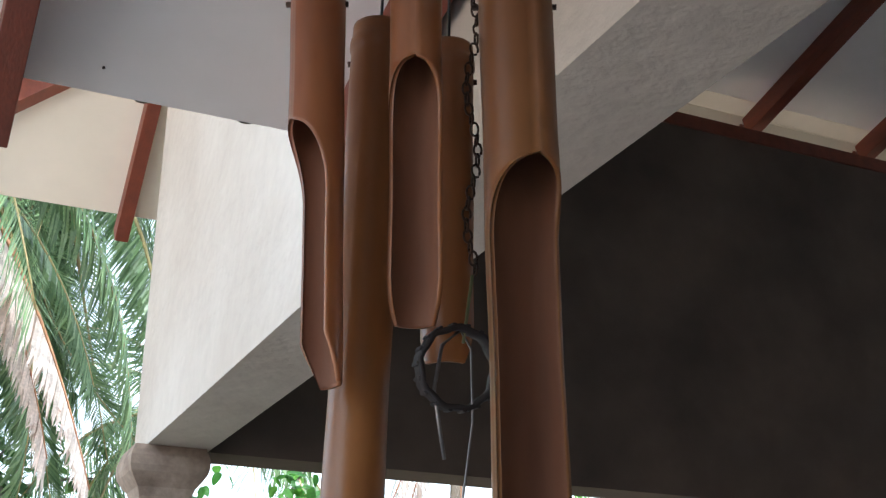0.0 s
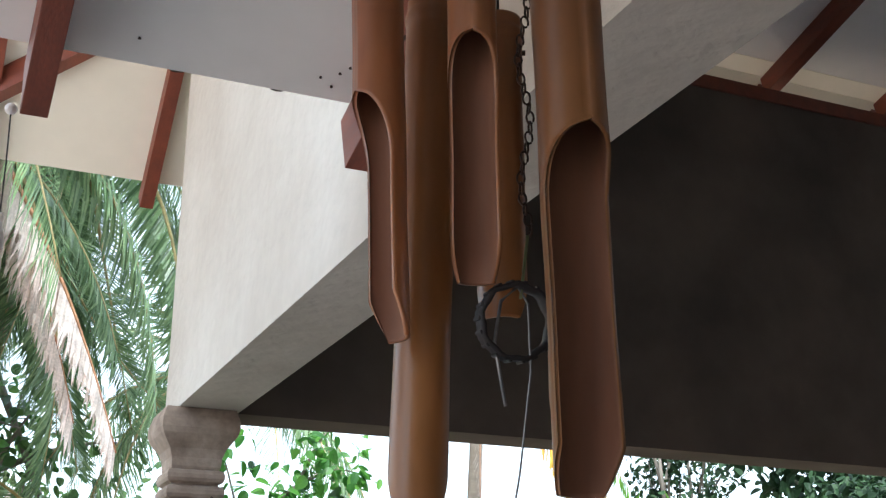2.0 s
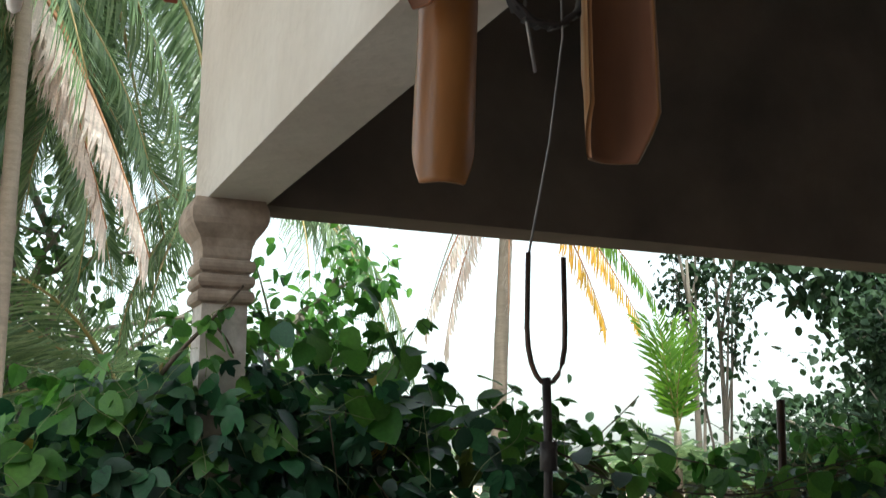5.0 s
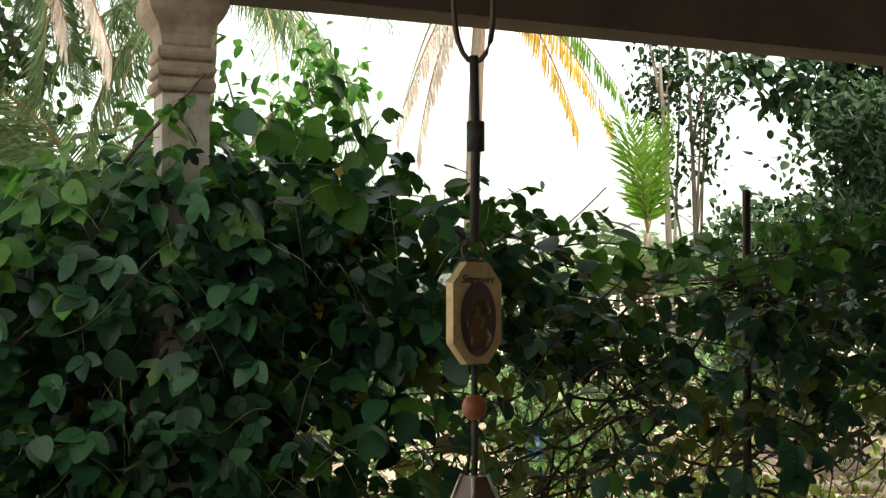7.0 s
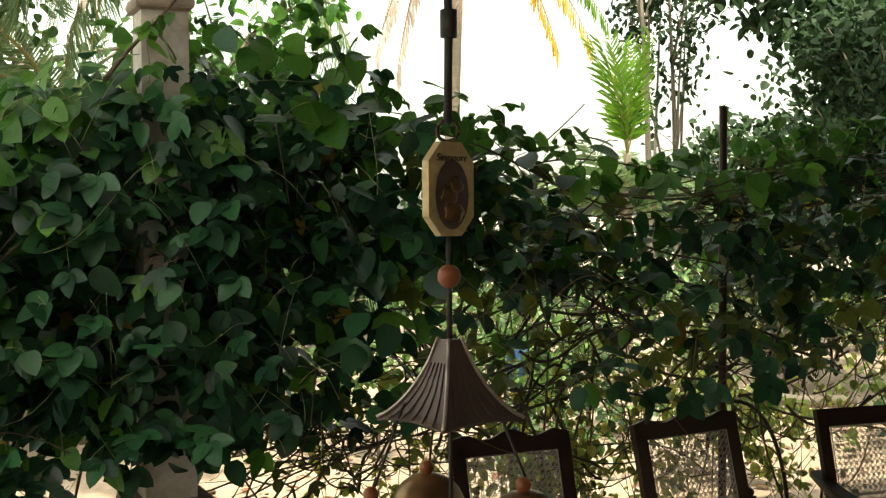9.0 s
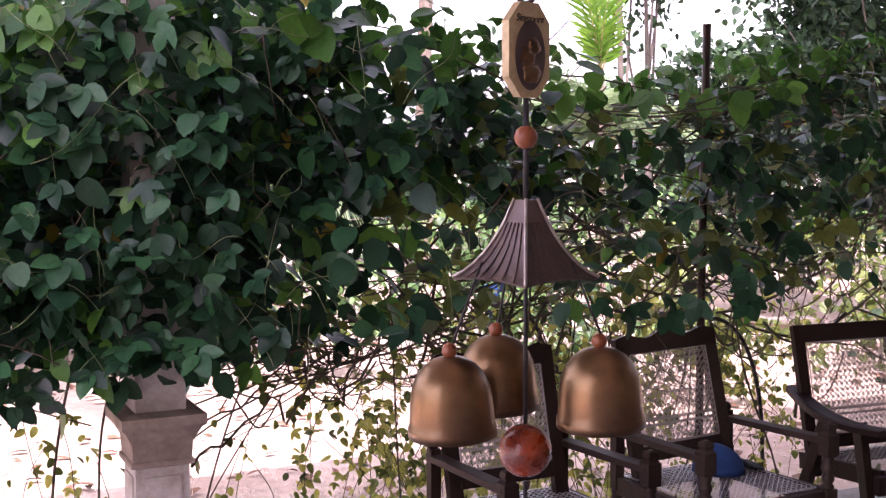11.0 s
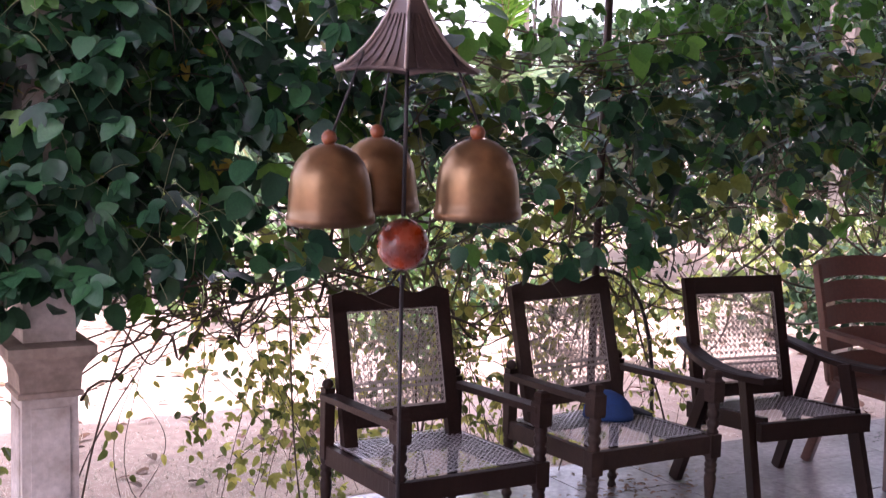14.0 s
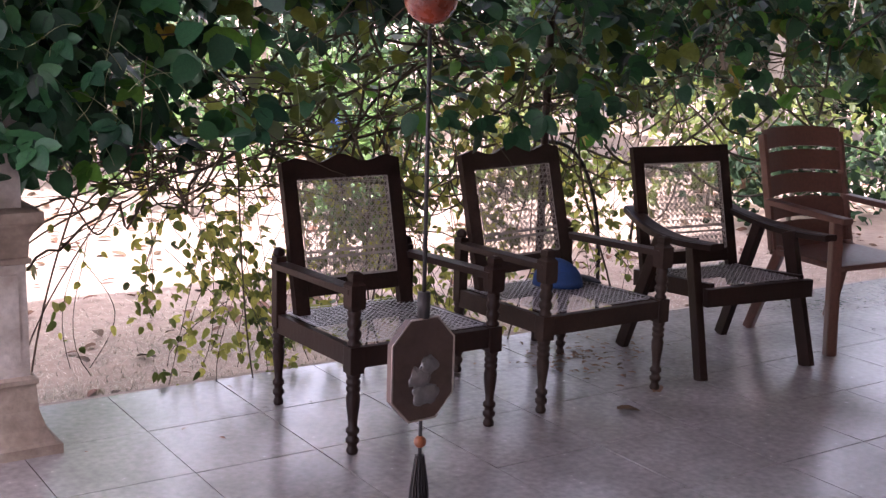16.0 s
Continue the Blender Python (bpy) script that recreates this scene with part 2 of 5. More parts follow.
def tube_geo(points, radius, seg=6, verts=None, faces=None):
    """Verts and faces of a round bar along points; radius a number or one per point."""
    verts, faces = ([] if verts is None else verts), ([] if faces is None else faces)
    pts = [Vector(p) for p in points]
    base = len(verts)
    for i, p in enumerate(pts):
        d = (pts[min(i + 1, len(pts) - 1)] - pts[max(i - 1, 0)]).normalized()
        a = d.cross(Vector((0.31, 0.2, 0.93)) if abs(d.z) < 0.9 else Vector((1, 0, 0))).normalized()
        b = d.cross(a)
        r = radius[i] if isinstance(radius, (list, tuple)) else radius
        verts += [p + r * (math.cos(2 * math.pi * k / seg) * a + math.sin(2 * math.pi * k / seg) * b) for k in range(seg)]
    for i in range(len(pts) - 1):
        for k in range(seg):
            u, v = base + i * seg, base + (i + 1) * seg
            faces.append((u + k, u + (k + 1) % seg, v + (k + 1) % seg, v + k))
    faces.append(tuple(base + k for k in range(seg))[::-1])
    faces.append(tuple(base + (len(pts) - 1) * seg + k for k in range(seg)))
    return verts, faces


def tube(name, points, radius, mat, parent, label="", seg=8):
    v, f = tube_geo(points, radius, seg)
    return part(name, raw(name, v, f, mat, True), None, parent, label)


def bezier(p0, p1, p2, p3, n=10):
    p0, p1, p2, p3 = map(Vector, (p0, p1, p2, p3))
    return [(1 - t) ** 3 * p0 + 3 * (1 - t) ** 2 * t * p1 + 3 * (1 - t) * t * t * p2 + t ** 3 * p3 for t in [i / n for i in range(n + 1)]]


def structure(name, data, mat=None, label="", smooth=False):
    me = mesh_of(name, data, mat, smooth) if isinstance(data, bmesh.types.BMesh) else data
    return tagged(new(name, me), label, name.split("_")[0], kind="structure")


# ---- the setting ----
WX0, WX1 = -0.605, -0.386      # west wall over the column line
WY0, WY1 = 0.57, 0.77        # north wall over the column line
ZB = 2.905                   # underside of both
def roof_z(y):               # underside of the main roof's sheet
    return 4.95 - 0.27 * (y - 0.57) if y < 0.77 else 4.896 - 0.862 * (y - 0.77)
RIDGE = -3.2

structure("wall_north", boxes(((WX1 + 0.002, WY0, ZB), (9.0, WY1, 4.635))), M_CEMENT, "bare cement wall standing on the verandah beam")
bm = bmesh.new()
prof = [(WY1, ZB), (WY1, roof_z(WY1) - 0.02), (RIDGE, roof_z(RIDGE) - 0.02), (-7.0, roof_z(2 * RIDGE + 7.0) - 0.02), (-7.0, ZB)]
a = [bm.verts.new((WX0, y, z)) for y, z in prof]
b = [bm.verts.new((WX1, y, z)) for y, z in prof]
bm.faces.new(a)
bm.faces.new(b[::-1])
for i in range(5):
    bm.faces.new((a[i], b[i], b[(i + 1) % 5], a[(i + 1) % 5]))
structure("wall_west", bm, M_PLASTER, "white roughly plastered gable wall on a beam")
structure("wall_south", boxes(((-7.0, -6.4, -0.1), (9.0, -6.2, 5.1))), M_HOUSE, "cream painted house wall closing the verandah")
structure("wall_east", boxes(((9.0, -6.2, -0.1), (9.2, 0.2, 5.0))), M_HOUSE, "cream painted wall at the verandah's far end")

# main roof: sheets, rafters, wall plate
x0, x1 = -2.3, 9.4
def roof_sheet(name, spans, mat, label):
    bm = bmesh.new()
    for ya, yb in spans:
        za = roof_z(ya) if ya >= RIDGE else roof_z(2 * RIDGE - ya)
        zb = roof_z(yb) if yb >= RIDGE else roof_z(2 * RIDGE - yb)
        lo = [bm.verts.new(c) for c in ((x0, ya, za), (x1, ya, za), (x1, yb, zb), (x0, yb, zb))]
        hi = [bm.verts.new(v.co + Vector((0, 0, 0.03))) for v in lo]
        bm.faces.new(lo[::-1])
        bm.faces.new(hi)
        for i in range(4):
            bm.faces.new((lo[i], lo[(i + 1) % 4], hi[(i + 1) % 4], hi[i]))
    return structure(name, bm, mat, label)


roof_sheet("ceiling", ((0.66, RIDGE), (RIDGE, -7.4)), M_SHEET, "white painted flat sheets under the sloping roof")
# outer strip of the same roof, split off for its daylit look
roof_sheet("eave_sheet", ((1.62, 0.772), (0.768, 0.662)), M_ROOF, "thin cream sheets over the eaves, made translucent to look daylit")
roof_frame = thing("roof_frame", "red oxide painted timber rafters under the white ceiling sheets", "roof frame", kind="structure")
for x in (-2.1, -1.33):
    part("eave_rafter", beam((x, 1.66, roof_z(1.66) - 0.055), (x, 0.772, roof_z(0.772) - 0.055), 0.065, 0.10), M_RED, roof_frame)
    part("rafter", beam((x, 0.770, roof_z(0.7699) - 0.055), (x, RIDGE, roof_z(RIDGE) - 0.055), 0.065, 0.10), M_RED, roof_frame)
part("rafter", beam((-0.60, 1.66, roof_z(1.66) - 0.055), (-0.60, WY1 + 0.004, roof_z(WY1) - 0.055), 0.06, 0.10), M_RED, roof_frame)
for i in range(13):
    x = 0.10 + 0.735 * i
    part("eave_rafter", beam((x, 1.66, roof_z(1.66) - 0.055), (x, 0.772, roof_z(0.772) - 0.055), 0.065, 0.10), M_RED, roof_frame)
    part("rafter", beam((x, 0.770, roof_z(0.7699) - 0.055), (x, RIDGE, roof_z(RIDGE) - 0.055), 0.065, 0.10), M_RED, roof_frame)
part("hip_rafter", beam((-1.75, 1.60, roof_z(1.60) - 0.060), (-0.655, 0.90, roof_z(0.90) - 0.060), 0.07, 0.11), M_RED, roof_frame)
part("wall_plate", boxes(((WX1 + 0.004, WY0 - 0.01, 4.637), (8.99, WY1 - 0.05, 4.705)), bevel=0.004), M_RED, roof_frame)

# lower eave over the doorway, from which the chimes hang
EY, EZ = -1.45, 3.165
def eave_z(y):
    return EZ + 0.30 * (EY - y)
bm = bmesh.new()
lo = [bm.verts.new(c) for c in ((-5.0, EY, EZ), (WX0 - 0.006, EY, EZ), (WX0 - 0.006, -6.2, eave_z(-6.2)), (-5.0, -6.2, eave_z(-6.2)))]
hi = [bm.verts.new(v.co + Vector((0, 0, 0.02))) for v in lo]
bm.faces.new(lo[::-1])
bm.faces.new(hi)
for i in range(4):
    bm.faces.new((lo[i], lo[(i + 1) % 4], hi[(i + 1) % 4], hi[i]))
structure("eave_soffit", bm, M_SHEET, "white painted soffit sheet of the low eave")
eave_frame = thing("eave_frame", "red oxide painted rafters with cut ends below the low eave", "roof frame", kind="structure")
for x in (-4.45, -3.82, -3.2, -2.57, -1.94, -1.31, -0.661):
    part("rafter", beam((x, EY + 0.035, eave_z(EY + 0.035) - 0.070), (x, -6.1, eave_z(-6.1) - 0.070), 0.052, 0.13), M_RED, eave_frame)
for i, x in enumerate((-1.05, -0.84)):
    bm = bmesh.new()
    bmesh.ops.create_cone(bm, cap_ends=True, segments=16, radius1=0.018, radius2=0.017, depth=0.006, matrix=pose(x, EY + 0.006, EZ + 0.011))
    part("bolt_washer", bm, M_IRON, eave_frame, "dark round washer")
for x, y in ((-1.14, -1.52), (-0.74, -1.49), (-0.735, -1.53), (-0.77, -1.51), (-0.72, -1.55)):
    bm = bmesh.new()
    bmesh.ops.create_cone(bm, cap_ends=True, segments=8, radius1=0.0035, radius2=0.002, depth=0.004, matrix=pose(x, y, eave_z(y) - 0.002))
    part("nail_head", bm, M_IRON, eave_frame)

# column on its pedestal
CX, CY = -0.525, 0.635
column = thing("column", "moulded cement column on a square pedestal, partly wrapped in vine", "column", pose(CX, CY, 0), kind="structure")
part("plinth", lathe([(0.178, 0.0), (0.178, 0.035), (0.158, 0.042), (0.135, 0.085), (0.116, 0.15), (0.110, 0.24), (0.118, 0.245), (0.118, 0.262), (0.10, 0.27)], square=True), M_STONE, column)
part("pedestal", lathe([(0.096, 0.268), (0.094, 0.665)], square=True), M_WHITEWASH, column, "whitewashed pedestal")
for k in range(4):
    part("pedestal_panel", boxes(((-0.066, -0.101, 0.31), (0.066, -0.093, 0.63)), bevel=0.002), M_WHITEWASH, column, m=pose(0, 0, 0, 0, 0, 90 * k))
part("pedestal_cap", lathe([(0.098, 0.664), (0.110, 0.668), (0.110, 0.685), (0.102, 0.69), (0.106, 0.75), (0.132, 0.80), (0.147, 0.812), (0.147, 0.848), (0.105, 0.858)], square=True), M_STONE, column)
part("shaft", lathe([(0.088, 0.85), (0.084, 1.6), (0.080, 2.537)], square=True), M_WHITEWASH, column, "whitewashed square shaft")
prof = [(0.084, 2.535)]
for k in range(3):
    z = 2.538 + 0.054 * k
    prof += [(0.082, z), (0.095, z + 0.007), (0.100, z + 0.018), (0.100, z + 0.032), (0.095, z + 0.044), (0.082, z + 0.049)]
prof += [(0.086, 2.705), (0.088, 2.735), (0.098, 2.765), (0.118, 2.792), (0.130, 2.812), (0.136, 2.832), (0.135, 2.865), (0.127, 2.888), (0.122, 2.903)]
part("capital", lathe(prof, square=True), M_STONE, column, "ringed cement capital")

# floor slab and ground
TX, TY, PITCH = -0.02, 0.09, 0.46
FLOOR_EDGE = 1.0
floor = structure("floor", boxes(((-7.0, -6.2, -0.15), (9.0, FLOOR_EDGE - 0.012, -0.006))), M_JOINT, "large grey polished cement tiles on the verandah floor")
structure("kerb", boxes(((-7.0, FLOOR_EDGE - 0.010, -0.16), (9.0, FLOOR_EDGE + 0.05, -0.012)), bevel=0.006), M_KERB, "worn cement kerb along the floor's edge")
gv, gf = [], []
ring_r = [0, 2, 4, 6, 8, 10, 13, 17, 22, 30, 45, 80, 160, 400, 1200]
for i, r in enumerate(ring_r):
    for k in range(48):
        aa = 2 * math.pi * k / 48
        x, y = 1 + r * math.cos(aa), 3 + r * math.sin(aa)
        h = 0 if y < 1.6 else 0.05 * noise.noise((x * 0.5, y * 0.5, 0)) * min(1, (y - 1.6))
        gv.append((x, y, -0.17 + (h if r < 40 else 0)))
for i in range(len(ring_r) - 1):
    for k in range(48):
        gf.append((i * 48 + k, (i + 1) * 48 + k, (i + 1) * 48 + (k + 1) % 48, i * 48 + (k + 1) % 48))
structure("ground", raw("ground", gv, gf, M_GROUND, True), None, "sandy reddish garden ground with dry litter")


# ---- plants ----
def leaf_verts(length, width, cup=0.15, lobes=False):
    """A small curved leaf lying along +y, base at the origin."""
    if lobes:
        out = [(0, 0), (0.26, 0.02), (0.66, 0.30), (0.74, 0.60), (0.24, 0.42), (0.27, 0.70), (0, 1.0)]
    else:
        out = [(0, 0), (0.30, 0.04), (0.48, 0.26), (0.45, 0.55), (0.26, 0.82), (0, 1.0)]
    left = [(-x, y) for x, y in out[-2:0:-1]]
    pts = out + left
    vs = [(x * width, y * length, -cup * length * (y - 0.35) ** 2 + cup * abs(x) * width) for x, y in pts]
    mid = [(0, y * length, -cup * length * (y - 0.35) ** 2) for y in (0.3, 0.62)]
    n = len(vs)
    fs = []
    tip = len(out) - 1
    h = tip // 2
    m0, m1 = n, n + 1
    right = list(range(0, tip + 1))
    fs.append((0, *right[1:h + 1], m0))
    fs.append((m0, *right[h:tip + 1], m1))
    back = [0] + list(range(n - 1, tip - 1, -1))
    fs.append((0, m0, *back[h:0:-1]))
    fs.append((m0, m1, *back[:h - 1:-1]))
    return vs + mid, fs


LEAF_A = leaf_verts(1.0, 0.78)
LEAF_B = leaf_verts(1.0, 0.95, 0.2, True)
LEAF_C = leaf_verts(1.0, 0.55, 0.25)


def trefoil():
    """Three ovate leaflets on one short stalk."""
    vs, fs = [], []
    for turn, size in ((0, 0.72), (62, 0.62), (-62, 0.62)):
        lv_, lf_ = leaf_verts(size, size * 0.72, 0.2)
        m = Matrix.Translation((0, 0.22, 0)) @ pose(0, 0, 0, 0, 6, turn)
        n = len(vs)
        vs += [tuple(m @ Vector(v)) for v in lv_]
        fs += [tuple(n + i for i in f) for f in lf_]
    n = len(vs)
    vs += [(-0.012, 0, 0), (0.012, 0, 0), (0.012, 0.25, 0), (-0.012, 0.25, 0)]
    fs.append((n, n + 1, n + 2, n + 3))
    return vs, fs


LEAF_T = trefoil()


def add_leaf(verts, faces, shape, m):
    b = len(verts)
    verts += [m @ Vector(v) for v in shape[0]]
    faces += [tuple(b + i for i in f) for f in shape[1]]


def leaf_pose(rng, p, size, face=(0, -1, 0.4), wild=0.7):
    """A leaf at p, its upper side turned roughly to face, its tip hanging."""
    n = (Vector(face) + wild * Vector((rng.gauss(0, 1), rng.gauss(0, 1), rng.gauss(0, 1)))).normalized()
    tip = Vector((rng.gauss(0, 0.6), rng.gauss(0, 0.4), -1.0))
    tip = (tip - n * tip.dot(n)).normalized()
    side = tip.cross(n)
    s = Matrix((side, tip, n)).transposed().to_4x4()
    return Matrix.Translation(p) @ s @ Matrix.Scale(size, 4)


def interp(x, table):
    return float(np.interp(x, [r[0] for r in table], [r[1] for r in table]))


TOP = [(-2.6, 2.0), (-1.5, 2.1), (-1.03, 2.2), (-0.66, 2.37), (-0.1, 2.43), (0.34, 2.30), (0.55, 2.14), (0.87, 2.12), (1.39, 2.02), (1.9, 2.03), (2.3, 2.10), (2.9, 2.22), (4.6, 2.34), (6.5, 2.4)]
LOW = [(-2.6, 0.75), (-0.7, 1.00), (-0.45, 1.00), (0.1, 1.04), (0.55, 1.12), (1.0, 1.12), (1.6, 1.05), (2.3, 1.05), (3.0, 1.08), (6.5, 1.1)]


def vine_hedge():
    rng = random.Random(7)
    hedge = thing("vine_hedge", "dense dark green creeper hedge trained along the verandah edge", "hedge", pose(0, 0.8, 0), kind="stuff")
    green, light, yellow, olive = ([], []), ([], []), ([], []), ([], [])
    inv = Matrix.Translation((0, -0.8, 0))
    count = 0
    while count < 8600:
        x = rng.uniform(-2.6, 6.0)
        lo, hi = interp(x, LOW), interp(x, TOP)
        u = rng.random()
        z = lo + (hi - lo) * u + rng.gauss(0, 0.05)
        thin = 1.0
        if x > 0.35:
            thin = (0.16 + 0.56 * min(1, max(0, (z - 1.2) / 0.55))) * (0.62 if x < 1.1 else 0.52)
        if noise.noise((x * 2.3, z * 2.6, 3.1)) < (-0.12 if x < 0.35 else -0.06) - 0.25 * (thin - 0.5):
            thin *= 0.3
        if z < lo + 0.22 and x < 0.4:
            thin *= 0.55
        if rng.random() > thin:
            continue
        bulge = 0.16 * noise.noise((x * 1.3, z * 1.5, 0))
        front = 0.50 + bulge + (0.10 if x > 0.5 else 0) - (0.08 if x < -0.2 else 0)
        if x < 0.35:
            y = front + abs(rng.gauss(0, 0.16)) if rng.random() < 0.30 else rng.uniform(front + 0.15, 1.45)
        else:
            y = front + abs(rng.gauss(0, 0.22)) if rng.random() < 0.55 else rng.uniform(front, 1.25)
        if z > hi - 0.16 and rng.random() < 0.35:
            continue
        if abs(x - CX) < 0.12 and abs(y - CY) < 0.12:
            continue
        size = rng.uniform(0.055, 0.105) if rng.random() < 0.75 else rng.uniform(0.03, 0.06)
        shape = LEAF_A if rng.random() < 0.5 else (LEAF_T if rng.random() < 0.55 else rng.choice((LEAF_B, LEAF_C)))
        if shape is LEAF_T:
            size *= 1.35
        # sky light on top and far-left leaves is put into a paler leaf
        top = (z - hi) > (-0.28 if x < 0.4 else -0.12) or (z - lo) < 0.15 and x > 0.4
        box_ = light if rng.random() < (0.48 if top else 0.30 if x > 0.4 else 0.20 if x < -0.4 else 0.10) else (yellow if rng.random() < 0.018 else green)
        size *= 1.28 if x > 0.4 else 1.24
        if x > 0.4:
            if rng.random() < (0.5 if z < 1.45 else 0.22):
                box_ = olive
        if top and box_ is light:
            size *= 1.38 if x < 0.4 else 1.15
        m = inv @ leaf_pose(rng, (x, y, z), size, (-0.1, -0.8, 0.8) if x < 0.4 else (-0.1, -0.45, 1.0), 0.7)
        add_leaf(box_[0], box_[1], shape, m)
        count += 1
    # leaves wound round the column
    cv, cf = [], []
    for i in range(750):
        a_ = rng.uniform(0, 2 * math.pi)
        z = rng.uniform(1.02, 2.34)
        r_ = rng.uniform(0.16, 0.30)
        p = (CX + r_ * math.cos(a_), CY + r_ * math.sin(a_), z)
        add_leaf(cv, cf, rng.choice((LEAF_A, LEAF_B, LEAF_C)), inv @ leaf_pose(rng, p, rng.uniform(0.05, 0.11), (math.cos(a_), math.sin(a_), 0.6), 0.55))
    tagged(part("column_foliage", raw("column_foliage", cv, cf, M_LEAF, True), None, hedge), kind="stuff")
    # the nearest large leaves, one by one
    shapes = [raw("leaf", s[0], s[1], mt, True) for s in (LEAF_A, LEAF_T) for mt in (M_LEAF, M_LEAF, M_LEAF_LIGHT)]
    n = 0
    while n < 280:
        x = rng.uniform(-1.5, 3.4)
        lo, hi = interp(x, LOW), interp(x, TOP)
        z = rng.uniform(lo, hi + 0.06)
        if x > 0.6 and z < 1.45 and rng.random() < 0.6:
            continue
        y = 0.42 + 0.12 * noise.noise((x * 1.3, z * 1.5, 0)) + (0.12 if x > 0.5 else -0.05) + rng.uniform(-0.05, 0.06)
        # single leaves near the top take the paler copy that carries the sky light
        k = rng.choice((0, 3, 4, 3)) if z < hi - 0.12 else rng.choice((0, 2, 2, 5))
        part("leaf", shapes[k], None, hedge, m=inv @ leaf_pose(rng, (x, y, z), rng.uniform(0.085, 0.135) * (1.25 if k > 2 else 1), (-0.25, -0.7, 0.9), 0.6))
        n += 1
    # stems
    sv, sf = [], []
    for i in range(260):
        x = rng.uniform(0.15, 4.0) if i > 60 else rng.uniform(0.1, 2.2)
        z0 = rng.uniform(0.75, 1.5)
        p0 = Vector((x, rng.uniform(0.80, 1.2), z0))
        d = Vector((rng.uniform(-0.5, 0.9), rng.uniform(-0.15, 0.15), rng.uniform(-0.45, 0.5)))
        pts = bezier(p0, p0 + d * 0.4 + Vector((0, 0, rng.uniform(-0.25, 0.1))), p0 + d * 0.7 + Vector((0, 0, rng.uniform(-0.25, 0.2))), p0 + d, 8)
        tube_geo(pts, rng.choice((0.002, 0.003, 0.004, 0.007)), 5, sv, sf)
    for x0_, x1_ in ((1.3, 1.1), (1.9, 2.2), (0.62, 0.45), (2.6, 2.2), (-0.9, -0.7)):
        pts = bezier((x0_, 0.95, -0.15), (x0_ + rng.uniform(-0.3, 0.1), 0.9, 0.35), (x1_ - rng.uniform(-0.2, 0.3), 0.85, 0.6), (x1_, 0.8, 1.25), 12)
        tube_geo(pts, rng.uniform(0.003, 0.006), 6, sv, sf)
    for i in range(58):
        p0 = Vector((rng.uniform(-0.3, 2.4) if i < 30 else rng.uniform(-0.3, 0.7), rng.uniform(0.78, 1.1), rng.uniform(0.85, 1.12)))
        q = p0 + Vector((rng.uniform(-0.6, 0.6), rng.uniform(-0.1, 0.2), rng.uniform(-0.15, 0.25)))
        dip = rng.uniform(0.10, 0.25) if p0.x < 0.45 else rng.uniform(0.15, 0.5)
        tube_geo(bezier(p0, p0 + Vector((rng.uniform(-0.2, 0.2), 0, -dip)), q + Vector((rng.uniform(-0.2, 0.2), 0, -dip)), q, 12), rng.choice((0.0016, 0.0022, 0.004)), 5, sv, sf)
    for i in range(420):      # dark twigs all through the hedge
        x = rng.uniform(-1.6, 4.2)
        p0 = Vector((x, rng.uniform(0.45, 1.1) + (0.08 if x > 0.4 else 0), rng.uniform(interp(x, LOW), interp(x, TOP) - 0.05)))
        d = Vector((rng.uniform(-0.35, 0.5), rng.uniform(-0.12, 0.12), rng.uniform(-0.35, 0.35)))
        tube_geo(bezier(p0, p0 + d * 0.35 + Vector((0, 0, rng.uniform(-0.1, 0.1))), p0 + d * 0.7 + Vector((0, 0, rng.uniform(-0.1, 0.1))), p0 + d, 7), rng.choice((0.0018, 0.0025, 0.003, 0.0045)), 4, sv, sf)
    for i in range(20):       # runners along the top of the thinner stretch
        x0_ = rng.uniform(0.3, 2.2)
        x1_ = x0_ + rng.uniform(0.7, 1.8)
        y0_, dz = rng.uniform(0.5, 1.1), rng.uniform(-0.30, -0.03)
        tube_geo(bezier((x0_, y0_, interp(x0_, TOP) + dz), (x0_ * 0.7 + x1_ * 0.3, y0_, interp(x0_, TOP) + dz + rng.uniform(-0.25, 0.12)), (x0_ * 0.3 + x1_ * 0.7, y0_ + 0.05, interp(x1_, TOP) + dz + rng.uniform(-0.12, 0.08)), (x1_, y0_, interp(x1_, TOP) + dz), 14), rng.choice((0.002, 0.003, 0.004)), 5, sv, sf)
    for i in range(17):       # long bare arcs between the pedestal and the first chair
        p0 = Vector((rng.uniform(-0.40, -0.2), rng.uniform(0.68, 0.95), rng.uniform(0.58, 1.08)))
        q = Vector((rng.uniform(0.15, 1.3), rng.uniform(0.72, 1.0), rng.uniform(0.92, 1.25)))
        sag = rng.choice((-0.18, -0.10, -0.04, 0.06, 0.12))
        tube_geo(bezier(p0, p0.lerp(q, 0.3) + Vector((0, 0, sag + rng.uniform(0, 0.12))), p0.lerp(q, 0.7) + Vector((0, 0, sag * rng.uniform(0.2, 1))), q, 16), rng.choice((0.0014, 0.002, 0.0026, 0.004)), 5, sv, sf)
        for k in range(5):
            p = p0.lerp(q, rng.random()) + Vector((rng.gauss(0, 0.05), rng.gauss(0, 0.04), sag * 0.6 + rng.gauss(0, 0.04)))
            add_leaf(olive[0], olive[1], rng.choice((LEAF_A, LEAF_B)), inv @ leaf_pose(rng, p, rng.uniform(0.035, 0.07), (0, -0.8, 0.6), 0.8))
